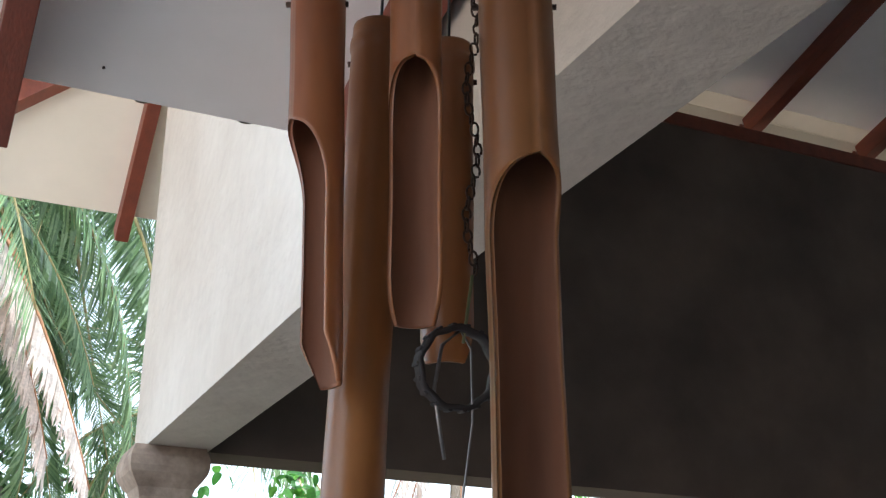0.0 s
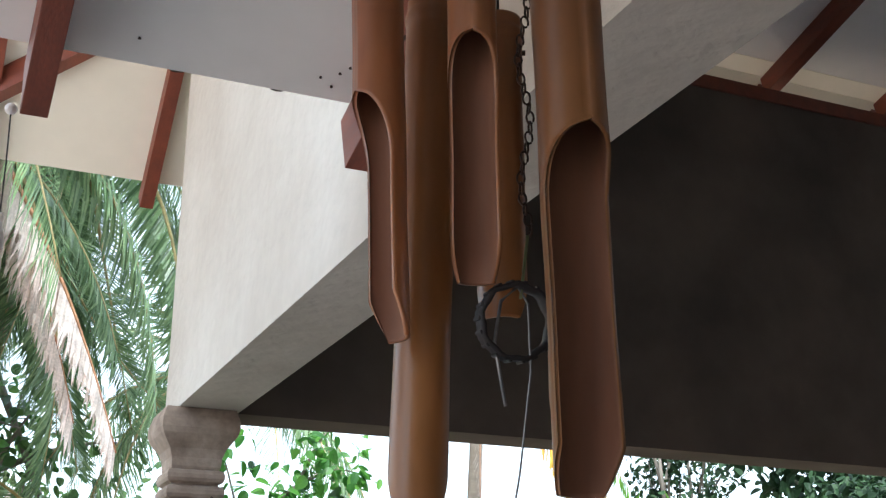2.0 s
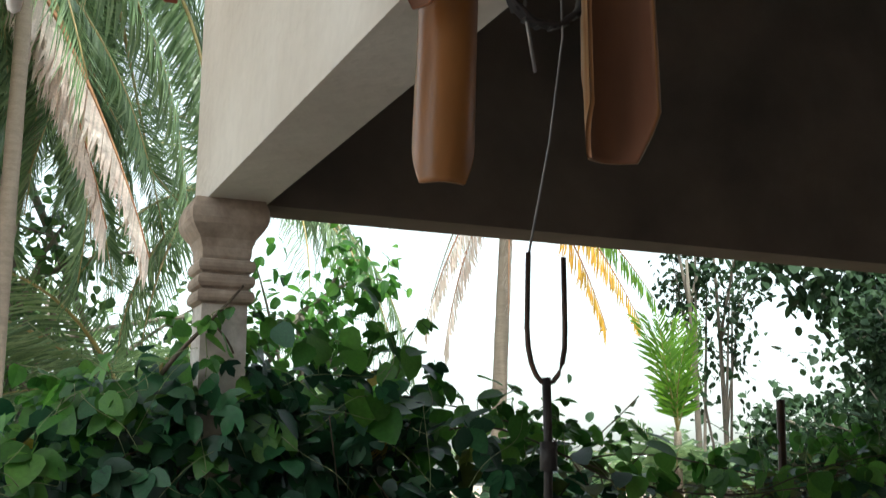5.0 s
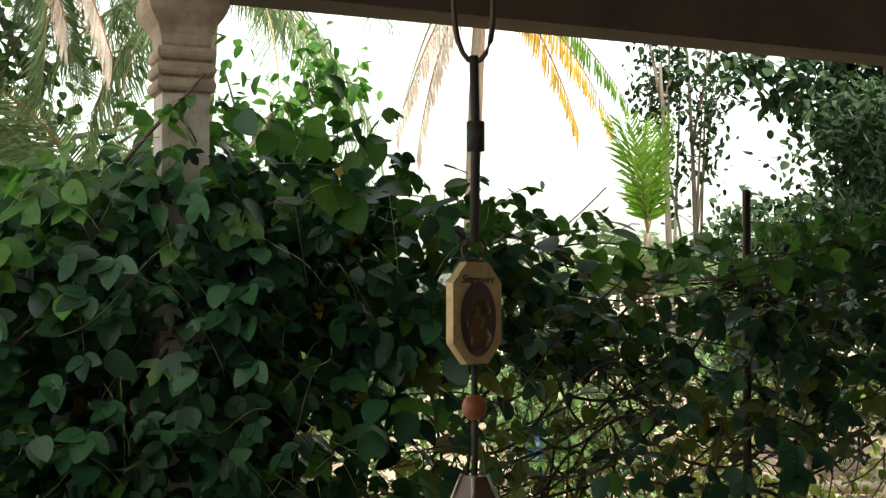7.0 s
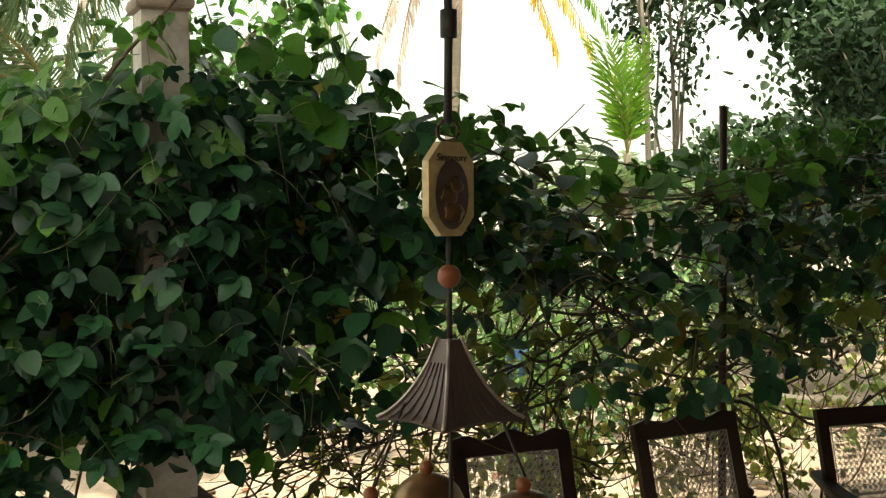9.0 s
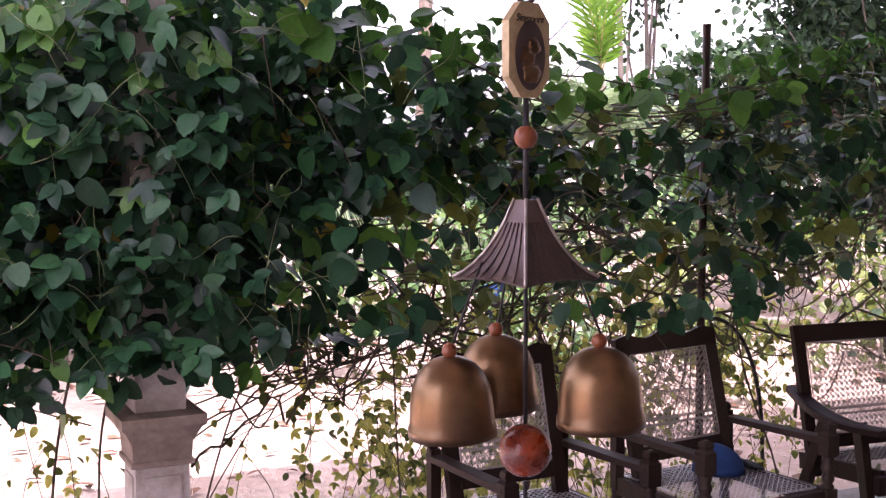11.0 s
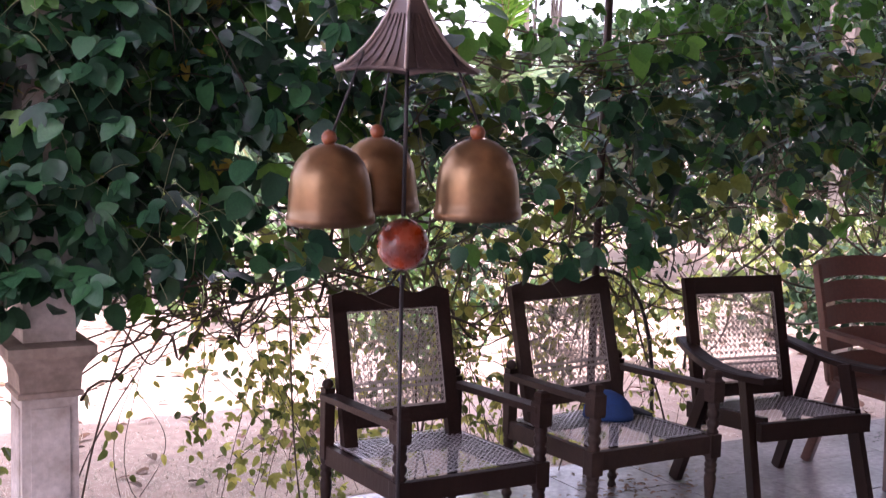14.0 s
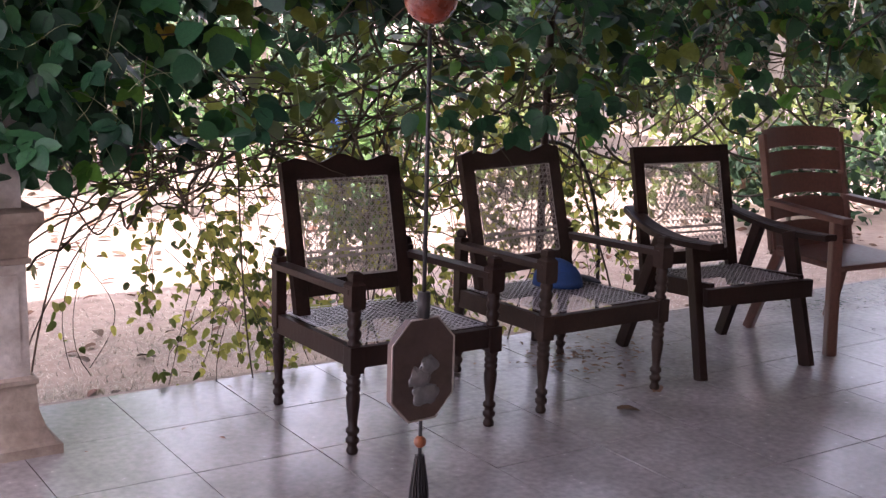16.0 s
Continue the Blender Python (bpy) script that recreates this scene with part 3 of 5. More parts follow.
    for x0_, x1_, z1_, rad in ((-0.36, -0.12, 0.98, 0.004), (-0.40, 0.02, 0.95, 0.003), (1.05, 1.28, 1.1, 0.005), (-0.72, -0.62, 1.0, 0.005)):
        tube_geo(bezier((x0_, 0.82, 0.15 if x0_ < -0.3 else -0.1), (x0_ + 0.05, 0.82, 0.45), (x1_ - 0.12, 0.80, 0.7), (x1_, 0.78, z1_), 14), rad, 6, sv, sf)
    tube_geo(bezier((-0.74, 0.50, 2.28), (-0.66, 0.50, 2.40), (-0.56, 0.51, 2.48), (-0.47, 0.52, 2.60), 10), [0.009 - 0.0005 * k for k in range(11)], 6, sv, sf)
    tube_geo(bezier((-0.58, 0.51, 2.46), (-0.55, 0.50, 2.44), (-0.52, 0.50, 2.41), (-0.50, 0.50, 2.36), 6), 0.004, 5, sv, sf)
    def wavy(pts, amp=0.03):
        return [p + amp * math.sin(math.pi * i / (len(pts) - 1)) * Vector((noise.noise((i * 0.45, p.x * 3, 1.7)), 0.5 * noise.noise((i * 0.5, 4.0, p.z)), 1.6 * noise.noise((7.1, i * 0.42, p.x)))) for i, p in enumerate(pts)]
    # two long branches crossing low between the pedestal and the chairs
    tube_geo(wavy(bezier((-0.36, 0.75, 0.72), (0.1, 0.72, 1.02), (0.9, 0.75, 1.05), (2.0, 0.85, 1.30), 30), 0.12), 0.0045, 6, sv, sf)
    tube_geo(wavy(bezier((-0.38, 0.72, 0.60), (-0.1, 0.72, 0.86), (0.3, 0.75, 0.78), (0.6, 0.8, 1.15), 26), 0.12), 0.0055, 6, sv, sf)
    sv = [inv @ v for v in sv]
    tagged(part("stem", raw("stem", sv, sf, M_STEM, True), None, hedge, "bare brown twining stems"), kind="stuff")
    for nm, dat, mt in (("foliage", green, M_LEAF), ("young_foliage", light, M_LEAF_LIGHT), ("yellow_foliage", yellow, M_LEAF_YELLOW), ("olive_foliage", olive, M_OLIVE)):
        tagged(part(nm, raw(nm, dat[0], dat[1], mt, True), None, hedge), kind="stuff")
    # young shoots rising over the top
    uv_, uf = [], []
    hv, hf = [], []
    for i in range(64):
        x = rng.uniform(-1.5, 3.6) if i > 2 else rng.uniform(-0.25, 0.1)
        p0 = Vector((x, rng.uniform(0.5, 0.9), interp(x, TOP) - 0.1))
        h_ = rng.uniform(0.12, 0.24) if i > 2 else rng.uniform(0.2, 0.36)
        pts = bezier(p0, p0 + Vector((rng.uniform(-0.1, 0.1), 0, h_ * 0.5)), p0 + Vector((rng.uniform(-0.15, 0.15), 0, h_)), p0 + Vector((rng.uniform(-0.2, 0.2), 0, h_ * 1.1)), 9)
        tube_geo([inv @ p for p in pts], 0.0017, 4, hv, hf)
        for k in (2, 4, 6, 7, 8, 9):
            add_leaf(uv_, uf, rng.choice((LEAF_A, LEAF_A, LEAF_T)), inv @ leaf_pose(rng, pts[k], rng.uniform(0.05, 0.10), (0, -0.7, 0.8), 0.8))
    tagged(part("shoot_foliage", raw("shoot_foliage", uv_, uf, M_LEAF_LIGHT), None, hedge), kind="stuff")
    tagged(part("shoot", raw("shoot", hv, hf, M_TENDRIL, True), None, hedge), kind="stuff")
    # pale tendrils over the leaves
    tv, tf = [], []
    for i in range(110):
        x = rng.uniform(-1.2, 2.8) if i < 70 else rng.uniform(-1.2, 0.0)
        z = rng.uniform(interp(x, LOW) + 0.1, interp(x, TOP))
        p0 = Vector((x, rng.uniform(0.34, 0.45) + (0.12 if x > 0.5 else 0), z))
        d = Vector((rng.uniform(-0.4, 0.4), rng.uniform(-0.02, 0.1), rng.uniform(-0.45, 0.25)))
        tube_geo(bezier(p0, p0 + 0.4 * d + Vector((0, 0, 0.07)), p0 + 0.7 * d + Vector((0.06, 0, -0.06)), p0 + d, 9), 0.0013, 4, tv, tf)
    tv = [inv @ v for v in tv]
    tagged(part("tendril", raw("tendril", tv, tf, M_TENDRIL, True), None, hedge), kind="stuff")


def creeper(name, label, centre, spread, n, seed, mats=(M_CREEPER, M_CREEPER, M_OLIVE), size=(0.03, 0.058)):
    rng = random.Random(seed)
    plant = thing(name, label, "creeper", pose(*centre), kind="stuff")
    groups = {}
    sv, sf = [], []
    for s in range(max(3, n // 22)):
        a = Vector((rng.gauss(0, spread[0] * 0.6), rng.gauss(0, spread[1] * 0.6), spread[2] * rng.uniform(0.7, 1.0)))
        b = Vector((rng.gauss(0, spread[0] * 0.6), rng.gauss(0, spread[1] * 0.6), rng.uniform(0.0, 0.2) * spread[2]))
        pts = bezier(a, a + Vector((rng.gauss(0, 0.1), 0, -0.2)), b + Vector((rng.gauss(0, 0.1), 0, 0.2)), b, 10)
        tube_geo(pts, 0.0017, 4, sv, sf)
        for k in range(n // max(3, n // 22)):
            p = pts[rng.randrange(11)] + Vector((rng.gauss(0, 0.04), rng.gauss(0, 0.04), rng.gauss(0, 0.03)))
            g = groups.setdefault(rng.choice(mats).name, ([], []))
            add_leaf(g[0], g[1], rng.choice((LEAF_A, LEAF_B, LEAF_C)), leaf_pose(rng, p, rng.uniform(*size), (0, -1, 0.6), 0.8))
    for k, g in groups.items():
        tagged(part("foliage", raw("foliage", g[0], g[1], bpy.data.materials[k]), None, plant), kind="stuff")
    tagged(part("stem", raw("stem", sv, sf, M_STEM, True), None, plant), kind="stuff")


def frond_mesh(length, pairs, leaflet, droop, mats, rng, curl=0.5, gap=0.0, hang=None, wide=1.0):
    """One feather frond along +y from the origin, arching down; returns rib and leaflet meshes."""
    pts = []
    for i in range(15):
        t = i / 14
        pts.append(Vector((0, length * (t - 0.25 * droop * t * t), length * (0.22 * t - droop * t * t))))
    v, f = tube_geo(pts, [max(0.004, 0.02 * (1 - 0.9 * i / 14)) * length / 3 * 1.3 for i in range(15)], 5)
    rib = raw("rib", v, f, mats[0], True)
    lv, lf = [], []
    for k in range(pairs):
        t = 0.12 + 0.88 * k / pairs
        i = min(13, int(t * 14))
        p = pts[i].lerp(pts[i + 1], t * 14 - i)
        d = (pts[i + 1] - pts[i]).normalized()
        for s in (-1, 1):
            if rng.random() < gap:
                continue
            l = leaflet * (0.55 + 0.45 * math.sin(math.pi * min(1, 0.15 + t))) * rng.uniform(0.85, 1.1)
            out = (Vector((s, 0, 0)) * (0.9 - 0.35 * t) + d * (0.45 + 0.5 * t) + Vector((0, 0, rng.uniform(-0.3, 0.15)))).normalized()
            if hang is not None:
                out = (out * 0.30 + hang * 0.75).normalized()
            a = p
            b = p + out * l * 0.5 + Vector((0, 0, -0.05 * l - 0.05 * curl))
            c = p + out * l * 0.85 + Vector((rng.gauss(0, 0.03), rng.gauss(0, 0.03), -curl * l * rng.uniform(0.7, 1.2)))
            w = d * 0.013 * wide * length / 3 * rng.uniform(0.8, 1.2) + Vector((0, 0, 0.006))
            n = len(lv)
            lv += [a - w * 0.5, a + w * 0.5, b + w, b - w, c]
            lf += [(n, n + 1, n + 2, n + 3), (n + 3, n + 2, n + 4)]
    return rib, raw("leaflets", lv, lf, mats[1])


def palm(name, label, base, height, lean, fronds, length, seed, radius=0.13, dry=(), droop=(0.45, 0.75), pairs=58, leaflet=0.62, pitch=(-5, 60), variants=3, curl=0.5, trunk=True, blade=M_PALM, wide=1.0):
    """A feather palm: ringed trunk, a crown of fronds; dry: rows of heading, pitch and length of dead hanging ones."""
    rng = random.Random(seed)
    p = thing(name, label, "palm tree", pose(*base))
    top = Vector((lean[0], lean[1], height))
    if trunk:
        pts = [Vector((lean[0] * t * t, lean[1] * t * t, height * t)) for t in [i / 22 for i in range(23)]]
        rad = [radius * (1.25 - 0.35 * i / 22 + (0.05 if i % 2 else 0)) for i in range(23)]
        v, f = tube_geo(pts, rad, 12)
        part("trunk", raw("trunk", v, f, M_TRUNK, True), None, p)
    made = [frond_mesh(length * rng.uniform(0.9, 1.1), pairs, leaflet, rng.uniform(*droop), (M_RIB, blade), rng, curl, wide=wide) for _ in range(variants)]
    for i in range(fronds):
        rib, lf = made[i % variants]
        h = 360 * (i + rng.uniform(-0.3, 0.3)) / fronds * 1.618
        m = Matrix.Translation(top) @ pose(0, 0, 0, rng.uniform(*pitch), rng.uniform(-15, 15), h)
        fr = part("frond", rib, None, p, m=m)
        tagged(part("frond_blade", lf, None, fr), kind="stuff")
    for h, pt, ln, mt in dry:
        down = pose(0, 0, 0, pt, 0, h).inverted().to_3x3() @ Vector((0, 0, -1))
        rib, lf = frond_mesh(ln, int(pairs * 0.8), leaflet * 0.95, 0.18, (M_RIB_DRY, mt), rng, 0.15, 0.1, down)
        fr = part("dry_frond", rib, None, p, "dead brown hanging frond", m=Matrix.Translation(top) @ pose(0, 0, 0, pt, 0, h))
        tagged(part("frond_blade", lf, None, fr), kind="stuff")
    return p


def tree(name, label, base, height, crown, n, seed, mat=M_TREE, leaf=(0.10, 0.2), trunk_r=0.07, limbs=9, low=0.35, wild=0.9):
    """A tapered trunk with limbs and clumps of leaves along twigs; crown: half sizes."""
    rng = random.Random(seed)
    t = thing(name, label, "tree" if height > 3 else "shrub", pose(*base))
    v, f = [], []
    tops = []
    bend = Vector((rng.uniform(-0.2, 0.2), rng.uniform(-0.2, 0.2), 0))
    pts = [bend * (i / 8) ** 2 * 2 + Vector((0, 0, height * 0.8 * i / 8)) for i in range(9)]
    tube_geo(pts, [trunk_r * (1.1 - 0.8 * i / 8) for i in range(9)], 8, v, f)
    for k in range(limbs):
        s = pts[rng.randrange(2, 9)]
        e = Vector((rng.gauss(0, 0.55) * crown[0], rng.gauss(0, 0.55) * crown[1], height * (low + (1 - low) * rng.random())))
        lp = bezier(s, s.lerp(e, 0.4) + Vector((0, 0, 0.15)), s.lerp(e, 0.7) + Vector((0, 0, 0.2)), e, 8)
        tube_geo(lp, [trunk_r * 0.45 * (1 - 0.8 * i / 8) for i in range(9)], 5, v, f)
        tops += lp[3:]
    part("trunk", raw("trunk", v, f, M_BARK, True), None, t)
    lv, lf = [], []
    for k in range(n):
        c = rng.choice(tops) + Vector((rng.gauss(0, 0.16) * crown[0], rng.gauss(0, 0.16) * crown[1], rng.gauss(0, 0.16) * crown[2]))
        add_leaf(lv, lf, rng.choice((LEAF_A, LEAF_C)), leaf_pose(rng, c, rng.uniform(*leaf), (0, -0.4, 1), wild))
    part("crown", raw("crown", lv, lf, mat), None, t)
    return t


vine_hedge()
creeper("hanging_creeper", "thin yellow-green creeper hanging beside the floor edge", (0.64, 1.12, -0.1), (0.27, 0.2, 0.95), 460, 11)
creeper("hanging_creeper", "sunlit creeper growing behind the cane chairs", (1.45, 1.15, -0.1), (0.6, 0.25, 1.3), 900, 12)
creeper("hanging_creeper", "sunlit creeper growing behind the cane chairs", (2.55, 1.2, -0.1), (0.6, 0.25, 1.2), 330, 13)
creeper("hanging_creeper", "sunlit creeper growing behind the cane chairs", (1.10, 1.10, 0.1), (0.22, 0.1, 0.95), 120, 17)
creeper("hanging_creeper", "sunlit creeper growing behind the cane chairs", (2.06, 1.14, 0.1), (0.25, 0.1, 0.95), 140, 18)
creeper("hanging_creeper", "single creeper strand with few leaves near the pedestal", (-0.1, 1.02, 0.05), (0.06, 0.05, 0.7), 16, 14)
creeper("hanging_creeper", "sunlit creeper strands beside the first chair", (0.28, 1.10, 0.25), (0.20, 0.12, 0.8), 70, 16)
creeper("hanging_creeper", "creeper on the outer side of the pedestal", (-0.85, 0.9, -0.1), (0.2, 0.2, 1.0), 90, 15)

palm("coconut_palm", "tall coconut palm with brown dead fronds hanging", (-2.25, 6.0, -0.17), 7.2, (0.42, 0.1), 30, 3.9, 21, 0.13,
     dry=((-106, -64, 4.1, M_PALM_DRY), (-98, -67, 3.7, M_PALM_DRY)), droop=(0.4, 0.75), pairs=130, pitch=(-75, 10), variants=4)
palm("coconut_palm", "slim coconut palm with a tall bare trunk", (-1.08, 5.5, -0.17), 9.0, (0.05, 0.1), 8, 2.4, 31, 0.055, pitch=(5, 50))
palm("coconut_palm", "distant coconut palm with drooping dry and yellow fronds", (5.8, 12.0, -0.17), 7.0, (0.25, 0.0), 15, 3.4, 22, 0.095,
     dry=((60, -75, 3.4, M_PALM_DRY), (75, -68, 3.2, M_PALM_DRY), (150, -80, 2.8, M_PALM_DRY), (-112, -66, 3.2, M_PALM_ORANGE), (-118, -58, 3.4, M_PALM_ORANGE), (-100, -48, 3.3, M_PALM_BRIGHT)), pitch=(-30, 40))
palm("coconut_palm", "coconut palm with low arching fronds behind the column", (1.6, 10.5, -0.17), 5.6, (0.2, 0.0), 18, 3.2, 23, 0.11, pitch=(-40, 45))
palm("areca_palm", "young bright green palm with upright fronds", (6.95, 9.2, -0.17), 2.75, (0, 0), 9, 1.45, 25, 0.05, pairs=22, leaflet=0.42, pitch=(66, 88), droop=(0.10, 0.25), curl=0.2, blade=M_PALM_BRIGHT, wide=3.0)
palm("areca_palm", "dark green young palm with arching broad fronds", (7.15, 9.5, -0.17), 1.9, (0, 0), 14, 1.5, 30, 0.05, pairs=24, leaflet=0.55, pitch=(20, 70), droop=(0.3, 0.6), curl=0.4, wide=4.0)
palm("coconut_palm", "coconut palm with dense feathery fronds", (-2.6, 7.4, -0.17), 7.4, (0.3, 0), 26, 3.9, 28, 0.13, pitch=(-75, 10), pairs=130)
palm("coconut_palm", "coconut palm with dense feathery fronds", (-1.3, 8.6, -0.17), 8.0, (1.0, 0), 24, 4.2, 29, 0.12, pitch=(-80, 10), pairs=130)
palm("coconut_palm", "young coconut palm with long fronds near the ground", (0.1, 7.6, -0.17), 2.6, (0.1, 0), 16, 3.0, 27, 0.11, pitch=(-10, 60), pairs=80)
palm("coconut_palm", "coconut palm filling the garden's far side", (-3.2, 9.5, -0.17), 6.0, (0.1, 0), 18, 3.3, 26, 0.13, pitch=(-35, 45))
tree("slender_tree", "slender garden tree with a thin pale trunk", (9.2, 12.0, -0.17), 6.8, (1.0, 1.0, 1.2), 700, 31, M_TREE, (0.08, 0.15), low=0.75, trunk_r=0.07, limbs=6)
tree("slender_tree", "slender garden tree with a thin pale trunk", (9.9, 12.3, -0.17), 7.2, (1.0, 1.0, 1.2), 700, 32, M_TREE, (0.08, 0.15), low=0.75, trunk_r=0.06, limbs=6)
tree("broadleaf_tree", "dark broadleaf tree with dense foliage", (11.8, 10.2, -0.17), 6.8, (1.6, 1.4, 0.9), 3600, 33, M_TREE, (0.15, 0.27), low=0.42, limbs=12, trunk_r=0.12)
tree("broadleaf_tree", "dark broadleaf tree with dense foliage", (13.6, 8.6, -0.17), 5.8, (1.9, 1.6, 1.2), 5200, 38, M_TREE, (0.13, 0.24), low=0.25, limbs=18, trunk_r=0.12)
tree("broadleaf_tree", "olive green broadleaf tree at the garden's side", (8.9, 6.3, -0.17), 4.3, (1.5, 1.3, 1.1), 9000, 34, M_TREE, (0.07, 0.12), low=0.25, limbs=24)
tree("broadleaf_tree", "olive green broadleaf tree at the garden's side", (8.6, 8.4, -0.17), 3.4, (1.1, 1.0, 0.9), 3600, 40, M_TREE, (0.08, 0.14), low=0.25, limbs=18)
# crowns out of view, added to shade the ground on the right
tree("added_shade_tree", "tall tree with pale bare trunk, unseen crown added for shade", (7.7, 4.5, -0.17), 7.6, (1.9, 1.5, 1.0), 3600, 41, M_TREE, (0.11, 0.19), low=0.76, limbs=14, trunk_r=0.08)
tree("added_shade_tree", "tall tree with pale bare trunk, unseen crown added for shade", (9.4, 3.4, -0.17), 7.4, (2.0, 1.6, 1.0), 3600, 42, M_TREE, (0.11, 0.19), low=0.76, limbs=14, trunk_r=0.10)
tree("broadleaf_tree", "tall leafy tree behind the palms", (-3.0, 10.0, -0.17), 7.0, (2.0, 1.6, 1.8), 1900, 36, M_LEAF_LIGHT, (0.10, 0.2), low=0.15, limbs=22, trunk_r=0.12)
tree("broadleaf_tree", "tall leafy tree behind the palms", (-0.9, 11.0, -0.17), 7.0, (1.8, 1.5, 1.8), 1600, 37, M_SHRUB, (0.10, 0.2), low=0.15, limbs=22, trunk_r=0.12)
tree("broadleaf_tree", "bright green leafy tree behind the column", (1.95, 7.8, -0.17), 4.6, (0.9, 0.8, 0.9), 1300, 39, M_LEAF_LIGHT, (0.09, 0.17), low=0.3, limbs=14)
tree("broadleaf_tree", "leafy tree standing behind the coconut palm", (-0.2, 13.5, -0.17), 5.6, (2.4, 1.6, 1.5), 1500, 35, M_SHRUB, low=0.25, limbs=16, trunk_r=0.12)
for i, (x, y, h, w) in enumerate(((2.6, 3.4, 0.5, 0.4), (4.4, 3.8, 0.6, 0.5), (3.2, 4.8, 0.9, 0.7), (5.0, 5.4, 1.3, 0.8), (2.2, 5.6, 1.0, 0.8),
                                  (6.6, 4.2, 1.1, 0.7), (4.0, 6.8, 1.4, 1.0), (1.6, 7.0, 1.3, 0.9), (6.2, 7.2, 1.6, 1.0))):
    tree("low_shrub", "sunlit yellow-green low garden plant", (x, y, -0.17), h, (w, w, h * 0.6), 420, 90 + i, M_OLIVE if i % 2 else M_SHRUB, (0.05, 0.12), 0.014, 10, 0.08)
rngp = random.Random(5)
for i in range(20):
    ang, dist = radians(rngp.uniform(40, 57) if i < 13 else rngp.uniform(27, 40)), rngp.uniform(10, 19)
    h = rngp.uniform(0.7, 1.4)
    tree("low_shrub", "half-dry low garden plant with thin stems", (-1.5 + dist * math.sin(ang), -3.6 + dist * math.cos(ang), -0.17), h, (0.9, 0.9, h * 0.6), 380, 130 + i, (M_SHRUB, M_OLIVE, M_TREE)[i % 3], (0.06, 0.13), 0.02, 12, 0.05)
for i, (x, y, h, w) in enumerate(((-2.4, 7.8, 2.6, 1.4), (-0.6, 8.6, 2.9, 1.5), (0.9, 8.2, 2.8, 1.2), (2.6, 11.5, 2.4, 1.6), (4.4, 13.5, 2.0, 1.6), (6.2, 14.0, 1.9, 1.6), (8.6, 14.5, 2.6, 1.8),
                                  (11.8, 13.5, 3.0, 2.0), (13.5, 10.0, 3.4, 2.0), (12.5, 7.0, 3.0, 1.8), (-5.0, 10.5, 3.4, 2.0), (3.3, 15.5, 2.4, 2.0), (10.8, 5.2, 1.6, 1.2), (14.5, 6.0, 3.6, 2.2))):
    tree("shrub", "leafy green garden shrub", (x, y, -0.17), h, (w, w, h * 0.5), 1300, 50 + i, M_SHRUB if x < 3 and i % 3 else M_TREE, (0.09, 0.19), 0.035, 12, 0.12)
# dense wood closing the view
wv, wf = [], []
rw = random.Random(77)
for i in range(22000):
    aa = rw.uniform(-0.15, 3.3)
    r = rw.uniform(19, 27)
    zz = abs(rw.gauss(0, 1.0)) * (1.35 if 0.85 < aa < 1.35 else 2.6)
    add_leaf(wv, wf, LEAF_A, leaf_pose(rw, (1 + r * math.cos(aa), 2 + r * math.sin(aa), zz - 0.1), rw.uniform(0.15, 0.32), (0, -0.5, 0.8), 0.9))
tagged(new("far_wood", raw("far_wood", wv, wf, M_TREE)), "green wood edge behind the garden", "wood", kind="stuff")
# dry grass and litter on the ground
gv, gf = [], []
rg_ = random.Random(9)
for i in range(64000):
    x, y = (rg_.uniform(-2.2, 6.0), 1.06 + abs(rg_.gauss(0, 1.5))) if i < 22000 else (rg_.uniform(-0.9, 2.6), 1.06 + abs(rg_.gauss(0, 0.75)))
    d = Vector((rg_.gauss(0, 1), rg_.gauss(0, 1), rg_.uniform(0.05, 0.5))).normalized()
    l = rg_.uniform(0.015, 0.05)
    w = d.cross(Vector((0, 0, 1))).normalized() * 0.0024
    p = Vector((x, y, -0.168 + 0.05 * noise.noise((x * 0.5, y * 0.5, 0)) * min(1, max(0, y - 1.6))))
    n = len(gv)
    gv += [p - w, p + w, p + d * l]
    gf.append((n, n + 1, n + 2))
tagged(new("dry_grass", raw("dry_grass", gv, gf, M_STRAW)), "straw-coloured dry grass and litter on the ground", "grass", kind="stuff")
lv, lf = [], []
for i in range(900):
    x, y = rg_.uniform(-2, 9), rg_.uniform(1.2, 9)
    add_leaf(lv, lf, LEAF_C, Matrix.Translation((x, y, -0.15 + 0.05 * noise.noise((x * 0.5, y * 0.5, 0)))) @ pose(0, 0, 0, rg_.uniform(-20, 20), rg_.uniform(-20, 20), rg_.uniform(0, 360)) @ Matrix.Scale(rg_.uniform(0.05, 0.13), 4))
tagged(new("leaf_litter", raw("leaf_litter", lv, lf, M_DEAD)), "fallen brown leaves on the garden ground", "leaves", kind="stuff")


